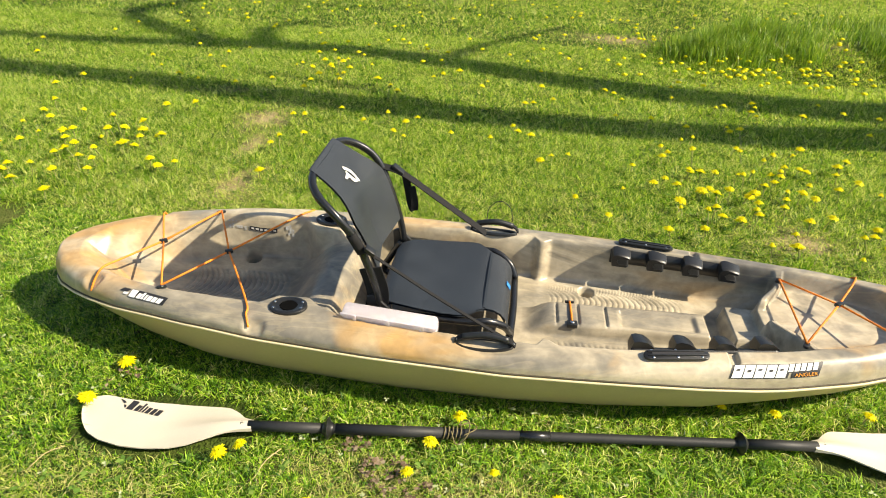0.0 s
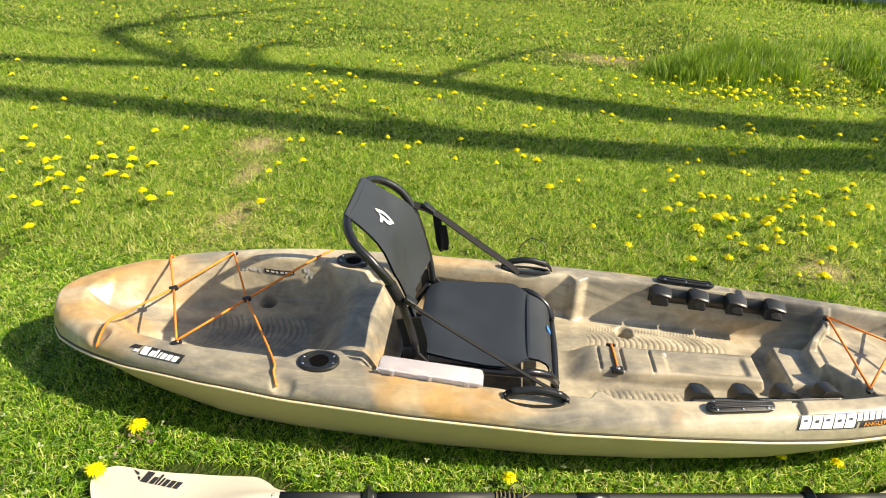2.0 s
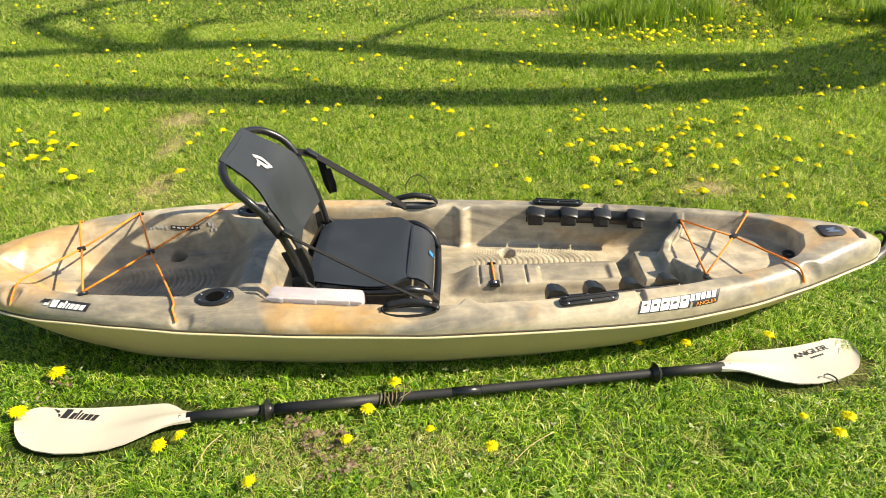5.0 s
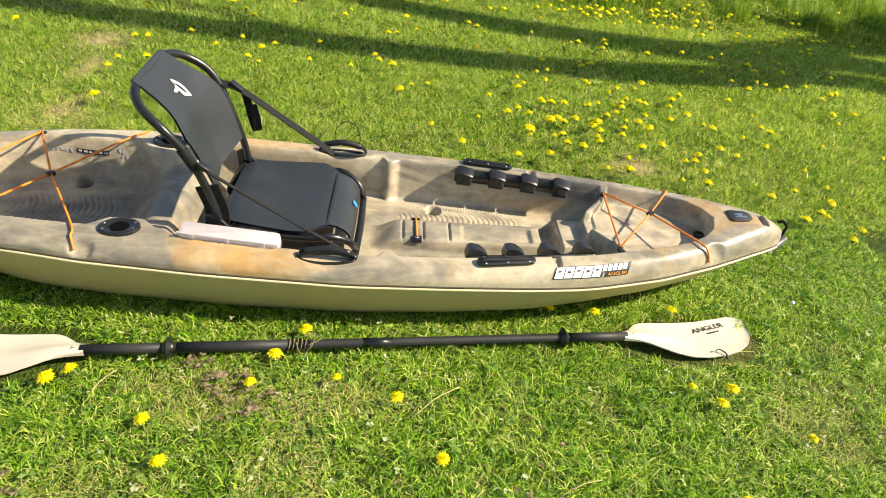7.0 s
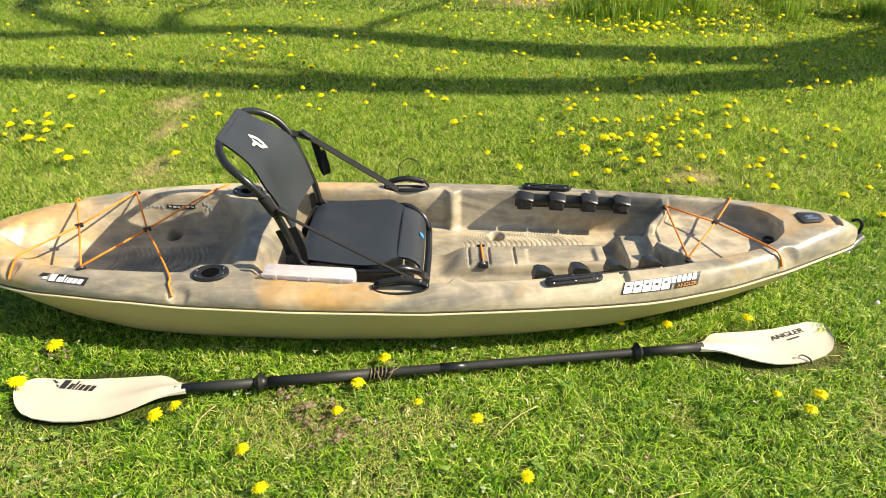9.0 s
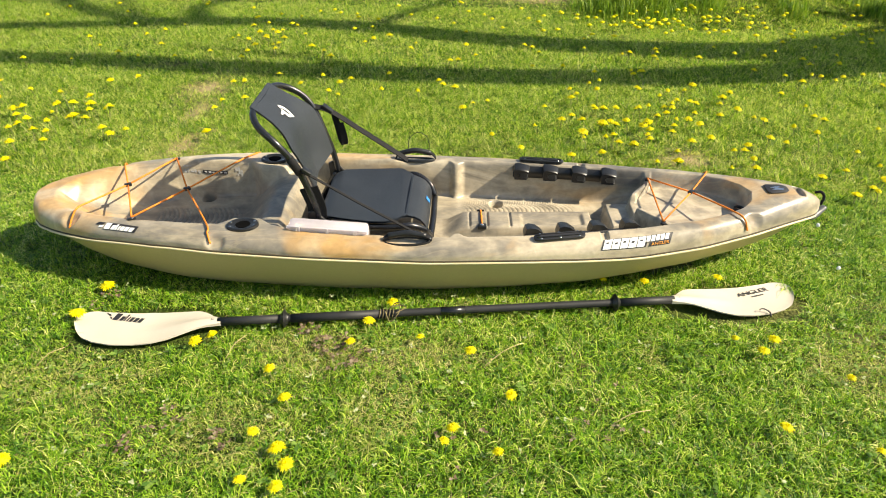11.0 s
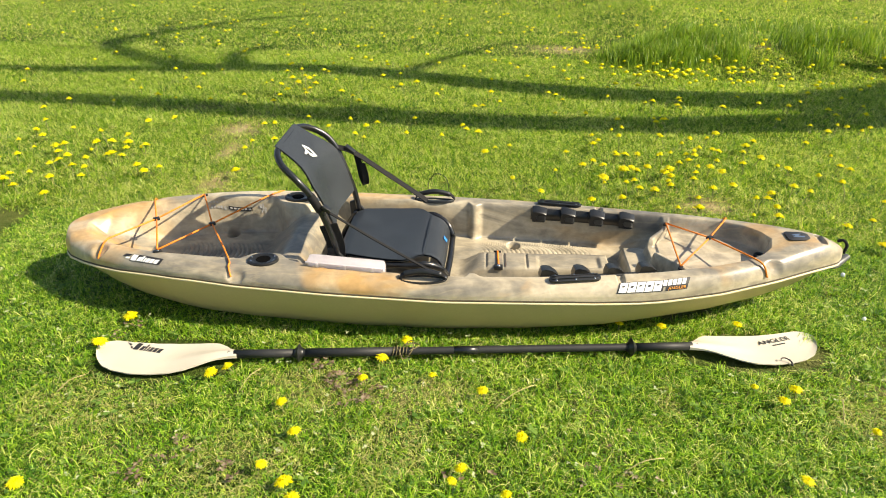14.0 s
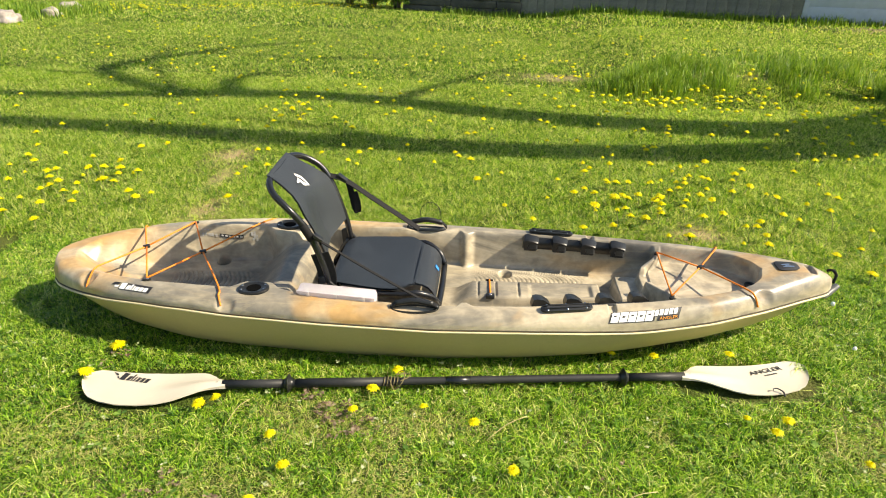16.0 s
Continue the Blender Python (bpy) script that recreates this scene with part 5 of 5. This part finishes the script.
tagged(adopt("distant_dandelions", mesh_arrays("distant_dandelions", np.array(vs), np.array(fs), np.full(len(fs) // 3, 3)), PETAL, None), "scattered yellow dandelions far across the lawn", "dandelions", kind="stuff")


# ---- tall grass on the bank, weeds, straw ----
g = np.random.default_rng(31)
n = 30000
cl = (60 * g.uniform(0, 1, n) ** 1.3).astype(int)
ccx = np.concatenate([g.uniform(1.55, 2.95, 34), g.uniform(3.5, 5.6, 26)])
ccy = np.concatenate([g.uniform(4.6, 5.7, 34), g.uniform(4.5, 6.2, 26)])
spread = g.uniform(0.06, 0.20, 60)[cl]
tx, ty = ccx[cl] + g.normal(0, 1, n) * spread, ccy[cl] + g.normal(0, 1, n) * spread
blades("tall_grass", tx, ty, 0.155, 0.0050, TALL, "long uncut grass clumps on the low bank", 0.5, 7)
n = 9000
tx = g.uniform(-1, 11, n)
ty = np.where(tx < 6.7, 13.75 - 0.31 * tx, 11.6) + g.normal(0, 0.15, n)
blades("fence_grass", tx, ty, 0.15, 0.012, TALL, "tall grass along the foot of the fence", 0.4, 8)


def rosettes(name, n, seed, area, size, label):
    """Low broad-leaved weeds between the grass, all leaves in one mesh."""
    g = np.random.default_rng(seed)
    vs, fs, c = [], [], 0
    for _ in range(n):
        x, y = g.uniform(area[0], area[1]), g.uniform(area[2], area[3])
        if (abs(x) < 1.45 and abs(y) < 0.3) or under_paddle(x, y):
            continue
        z = float(bank(x, y)) + g.uniform(0.01, 0.035)
        for _ in range(int(g.integers(3, 6))):
            a, L = g.uniform(0, math.tau), size * g.uniform(0.6, 1.3)
            w = L * g.uniform(0.22, 0.4)
            dx, dy = math.cos(a), math.sin(a)
            up = g.uniform(-0.2, 0.5)
            vs += [(x, y, z), (x + dx * L * 0.55 - dy * w, y + dy * L * 0.55 + dx * w, z + L * up * 0.6), (x + dx * L, y + dy * L, z + L * up * 0.7), (x + dx * L * 0.55 + dy * w, y + dy * L * 0.55 - dx * w, z + L * up * 0.6)]
            fs += [c, c + 1, c + 2, c + 3]
            c += 4
    me = mesh_arrays(name, np.array(vs), np.array(fs), np.full(len(fs) // 4, 4))
    return tagged(adopt(name, me, LEAF, None), label, "weeds", kind="stuff")


NETTLE = leafy("purple_nettle_leaves", [(0.0, (0.09, 0.06, 0.04)), (0.5, (0.22, 0.155, 0.105)), (1.0, (0.42, 0.35, 0.24))], 0.25, 0.6)
PALE = leafy("pale_leaf_undersides", [(0.0, (0.30, 0.38, 0.16)), (1.0, (0.62, 0.64, 0.42))], 0.3, 0.5)
for k, (cx, cy, w, h, n) in enumerate(((-0.338, -0.498, 0.04, 0.03, 9), (-0.24, -0.59, 0.06, 0.05, 16), (-0.159, -0.66, 0.07, 0.07, 14), (-0.643, -0.917, 0.05, 0.04, 6), (-0.50, -0.98, 0.06, 0.04, 5), (-0.72, -1.02, 0.05, 0.05, 5), (-1.078, -0.396, 0.06, 0.05, 5), (0.604, -0.835, 0.12, 0.12, 6), (0.158, -0.985, 0.1, 0.1, 4))):
    rosettes("nettle_clump", n * 2, 60 + k, (cx - w, cx + w, cy - h, cy + h), 0.013, "purplish dead-nettle tuft in the lawn").data.materials[0] = NETTLE
rosettes("pale_leaves", 420, 44, (-1.9, 2.1, -1.25, 0.4), 0.010, "pale upturned clover leaves in the lawn").data.materials[0] = PALE
rosettes("plantain", 130, 45, (-1.7, 1.9, -1.2, -0.35), 0.019, "broad plantain leaves flat in the lawn")
rosettes("clover", 7000, 41, (-1.9, 2.1, -1.25, 0.5), 0.008, "small clover and weed leaves in the lawn")
rosettes("weed_leaves", 700, 42, (-3.2, 4.0, 0.5, 3.5), 0.015, "low dandelion leaves in the lawn")


# ---- far edge: fence, shed wall, stones, trees out of view ----
def fence():
    x0, y0, x1, y1 = 0.89, 13.6, 6.62, 11.83
    turn = math.degrees(math.atan2(y1 - y0, x1 - x0))
    ob = thing("wood_fence", pose(x0, y0, 0, 0, 0, turn), "weathered grey upright board fence in shade", "fence")
    L = math.hypot(x1 - x0, y1 - y0)
    g = np.random.default_rng(3)
    shared = []
    for k in range(4):
        me = bpy.data.meshes.new("board")
        bm = box(0.225, 0.022, 1.75 + 0.03 * k, Matrix(), 0.004)
        bm.to_mesh(me)
        bm.free()
        me.materials.append(OLDWOOD)
        shared.append(me)
    n = int(L / 0.2)
    for k in range(n):
        b = new("board", shared[k % 4])
        b.parent = ob
        b.matrix_local = pose(0.1 + k * L / n, 0.012 * (-1) ** k, -0.05 + g.uniform(-0.02, 0.02), g.uniform(-1, 1), g.uniform(-0.6, 0.6), 0)
    for z in (0.4, 1.4):
        part("rail", box(L, 0.04, 0.09, pose(L / 2, 0.034, z), 0.004), OLDWOOD, ob)


def shed():
    ob = thing("white_shed", pose(6.66, 11.82, 0.06, 0, 0, -9), "pale bluish-white outbuilding with horizontal lap siding", "shed")
    for k in range(5):
        part("siding_board", box(5.2, 0.02, 0.445, pose(2.6, -0.004, 0.02 + 0.44 * k, 1.5, 0, 0), 0.003), SIDING, ob)
    part("wall", box(5.2, 2.6, 2.2, pose(2.6, 1.32, 0), 0.01), SIDING, ob)
    part("corner_trim", box(0.09, 0.05, 2.2, pose(0.0, -0.01, 0), 0.004), SIDING, ob)
    part("roof", slab([(-0.2, 0), (5.4, 0), (5.4, 3.0), (-0.2, 3.0)], 0.08, pose(0, -0.2, 2.2, 8, 0, 0), 0.01), OLDWOOD, ob)


def timber_wall():
    """A low wall of stacked timbers that carries on from the end of the fence."""
    x0, y0, x1, y1 = WALL_ENDS
    L, turn = math.hypot(x1 - x0, y1 - y0), math.degrees(math.atan2(y1 - y0, x1 - x0))
    ob = thing("timber_wall", pose(x0, y0, 0, 0, 0, turn), "low wall of stacked dark weathered timbers in shade", "timber wall")
    g = np.random.default_rng(13)
    for i in range(7):
        x = -g.uniform(0, 0.4)
        while x < L:
            w = min(g.uniform(0.7, 1.3), L + 0.1 - x)
            part("timber", box(w - 0.02, 0.2, 0.165, pose(x + w / 2, g.uniform(-0.03, 0.03), -0.03 + 0.175 * i, 0, g.uniform(-0.6, 0.6), g.uniform(-1.2, 1.2)), 0.015), DARKWOOD, ob)
            x += w


def hedge_bush(x, y, r, h, seed):
    """A dense bush: woody stems under a ragged crown of small leaves."""
    ob = thing("bush", pose(x, y, 0), "dark green leafy bush in the shade", "bush", "bushes along the yard's edge")
    g = np.random.default_rng(seed)
    for k in range(5):
        a = math.tau * k / 5
        part("stem", tube([(0.05 * math.cos(a), 0.05 * math.sin(a), -0.02), (r * 0.3 * math.cos(a), r * 0.3 * math.sin(a), h * 0.4), (r * 0.6 * math.cos(a), r * 0.6 * math.sin(a), h * 0.8)], 0.02, 6, curve=3), BARK, ob)
    n = 2600
    d = g.normal(size=(n, 3))
    d /= np.linalg.norm(d, axis=1)[:, None]
    rad = g.uniform(0.5, 1.0, n) ** 0.5 * (0.85 + 0.25 * np.sin(5 * d[:, 0] + 2) * np.sin(4 * d[:, 1] + 1) + 0.15 * np.sin(9 * d[:, 2]))
    c = np.stack([d[:, 0] * rad * r, d[:, 1] * rad * r, h * 0.52 + d[:, 2] * rad * h * 0.5], 1)
    u, w = g.normal(size=(n, 3)), g.normal(size=(n, 3))
    u *= 0.055 / np.linalg.norm(u, axis=1)[:, None]
    w *= 0.03 / np.linalg.norm(w, axis=1)[:, None]
    v = np.stack([c - u, c - w, c + u, c + w], 1).reshape(-1, 3)
    adopt("crown", mesh_arrays("crown", v, np.arange(4 * n), np.full(n, 4)), LEAF, ob)
    return ob


WALL_ENDS = (-1.73, 14.55, 0.85, 13.65)
fence()
shed()
timber_wall()
for i, (x, y, r, h) in enumerate(((-2.26, 14.8, 0.55, 1.0), (-2.95, 15.15, 0.55, 0.9), (-3.65, 15.5, 0.6, 0.9))):
    hedge_bush(x, y, r, h, 80 + i)
for i, (x, y, s) in enumerate(((-8.64, 9.1, 0.24), (-8.7, 10.44, 0.17), (-9.01, 11.5, 0.22), (-9.76, 9.68, 0.2))):
    bm = bmesh.new()
    bmesh.ops.create_icosphere(bm, subdivisions=3, radius=s)
    for v in bm.verts:
        v.co *= 1 + 0.5 * noise.noise(v.co * 1.6 / s + Vector((i * 7, 0, 0))) + 0.12 * noise.noise(v.co * 5 / s)
        v.co.z *= 0.7
    ob = part("stone", smooth(bm, 30), ROCK, None)
    ob.matrix_world = pose(x, y, s * 0.25, 0, 0, 40 * i)
    tagged(ob, "pale rough garden stone at the lawn's edge", "stone", "stones along the bed")
g = np.random.default_rng(33)
n = 5000
tx, ty = g.normal(-9.16, 0.45, n), g.normal(10.95, 0.65, n)
blades("bed_grass", tx, ty, 0.2, 0.013, TALL, "tall green leaves behind the garden stones", 0.4, 9)


def bare_tree(name, x, y, limbs, label):
    """A tree outside the view: a tapered trunk with limbs, which throws its shadow over the lawn."""
    ob = thing(name, pose(x, y, 0), label, "tree")
    for nm, pts, r0, r1 in limbs:
        part(nm, tube(pts, lambda t, a=r0, b=r1: a + (b - a) * t, 10, curve=6), BARK, ob)
    return ob


def cast(points):
    """Places of a limb from where its shadow falls (x, y) and how high it stands."""
    return [(px + 1.2 * h, py - 0.17 * h, h) for px, py, h in points]


def limb(x0, line, depth=0.0):
    return cast([(px, py, (x0 - px) / 1.2 + depth * i) for i, (px, py) in enumerate(line)])


def rooted(x0, line):
    pts = limb(x0, line)
    return [(pts[0][0], pts[0][1] - 0.05, -0.05)] + pts


t1 = [("trunk", rooted(8.4, [(3.85, 3.05), (2.78, 2.78), (1.75, 2.56), (0.9, 2.47), (0, 2.45), (-1.0, 2.47), (-1.86, 2.52), (-2.86, 2.62), (-3.85, 2.64), (-5.2, 2.7)]), 0.23, 0.17),
      ("limb", limb(8.4, [(0.0, 2.45), (-0.85, 2.72), (-1.6, 2.95), (-2.3, 3.1)], 0.1), 0.07, 0.03)]
bare_tree("yard_tree", 0, 0, t1, "tall bare-limbed yard tree beside the lawn")
t2 = [("trunk", rooted(9.2, [(4.15, 3.62), (3.25, 3.42), (2.3, 3.33), (1.4, 3.42), (0.45, 3.62), (-0.71, 3.9), (-1.6, 4.02), (-2.43, 4.02), (-3.03, 3.9), (-4.05, 3.67), (-4.7, 3.6), (-6.2, 3.6)]), 0.34, 0.09),
      ("limb", limb(9.2, [(-2.6, 4.0), (-3.1, 4.1), (-3.7, 4.4), (-4.2, 4.83), (-4.42, 5.2), (-4.3, 5.75), (-3.98, 6.35), (-3.43, 7.3), (-2.6, 8.2)], 0.05), 0.15, 0.06),
      ("limb", limb(9.2, [(-4.1, 4.75), (-4.6, 4.75), (-5.2, 4.9), (-6.0, 5.3)], 0.05), 0.05, 0.03),
      ("limb", limb(9.2, [(-0.71, 3.9), (-0.6, 4.3), (-0.38, 4.76), (0.0, 5.4), (0.5, 6.1)], 0.06), 0.08, 0.03),
      ("limb", limb(9.2, [(-2.4, 4.02), (-2.6, 4.4), (-2.68, 4.62), (-2.6, 4.95), (-2.4, 5.3)], 0.05), 0.13, 0.04),
      ("limb", limb(9.2, [(-3.0, 4.1), (-4.1, 5.6), (-4.4, 6.6), (-4.3, 7.6)], 0.05), 0.05, 0.03),
      ("limb", limb(9.2, [(-3.8, 6.5), (-2.4, 6.4), (-1.0, 6.7), (0.6, 6.6)], 0.05), 0.06, 0.03)]
bare_tree("yard_tree", 0, 0, t2, "forked bare-limbed yard tree beside the lawn")

t3 = [("trunk", rooted(13.0, [(6.0, 4.75), (5.0, 4.4), (4.3, 4.15), (3.7, 3.9), (3.05, 3.7)]), 0.42, 0.10), ("limb", limb(13.0, [(5.0, 4.4), (4.5, 4.6), (3.95, 4.65), (3.5, 4.8)], 0.05), 0.2, 0.05)]
bare_tree("yard_tree", 0, 0, t3, "thick bare yard tree beyond the lawn")


# ---- small odds and ends ----
for i, (x, y, a, L) in enumerate(((0.249, -0.668, 38, 0.16), (-0.56, -0.67, 65, 0.10), (1.302, -0.631, 70, 0.10), (0.605, -0.879, 20, 0.12), (-1.124, -0.737, 50, 0.09))):
    ob = part("dry_stalk", tube([(0, 0, 0.02), (L * 0.5, 0.003, 0.042), (L, 0, 0.040)], 0.0012, 5, curve=3), STRAW, None)
    ob.matrix_world = pose(x, y, 0.0, 0, 0, a)
    tagged(ob, "dry pale grass stalk lying on the lawn", "stalk", "dry stalks")
for x, y, s in ((1.731, 0.285, 0.009), (1.648, -0.052, 0.008)):
    bm = bmesh.new()
    bmesh.ops.create_icosphere(bm, subdivisions=2, radius=s)
    for v in bm.verts:
        v.co *= 1 + 0.4 * noise.noise(v.co * 90 + Vector((x, y, 0)))
    ob = part("white_pebble", smooth(bm, 60), WHITE, None)
    ob.matrix_world = pose(x, y, 0.03)
    tagged(ob, "tiny white pebble among the grass", "pebble")
curl = part("curled_leaf", tube([(0, 0, 0.0), (0.004, 0.018, 0.004), (-0.008, 0.034, 0.006), (-0.022, 0.034, 0.005), (-0.026, 0.028, 0.004)], lambda t: 0.0032 - 0.0018 * t, 7), INK, None)
curl.matrix_world = PADDLE @ pose(1.105, -0.098, blade_z(1.105, -0.08) + 0.003)
tagged(curl, "small dark curled dry leaf lying on the paddle blade", "leaf")
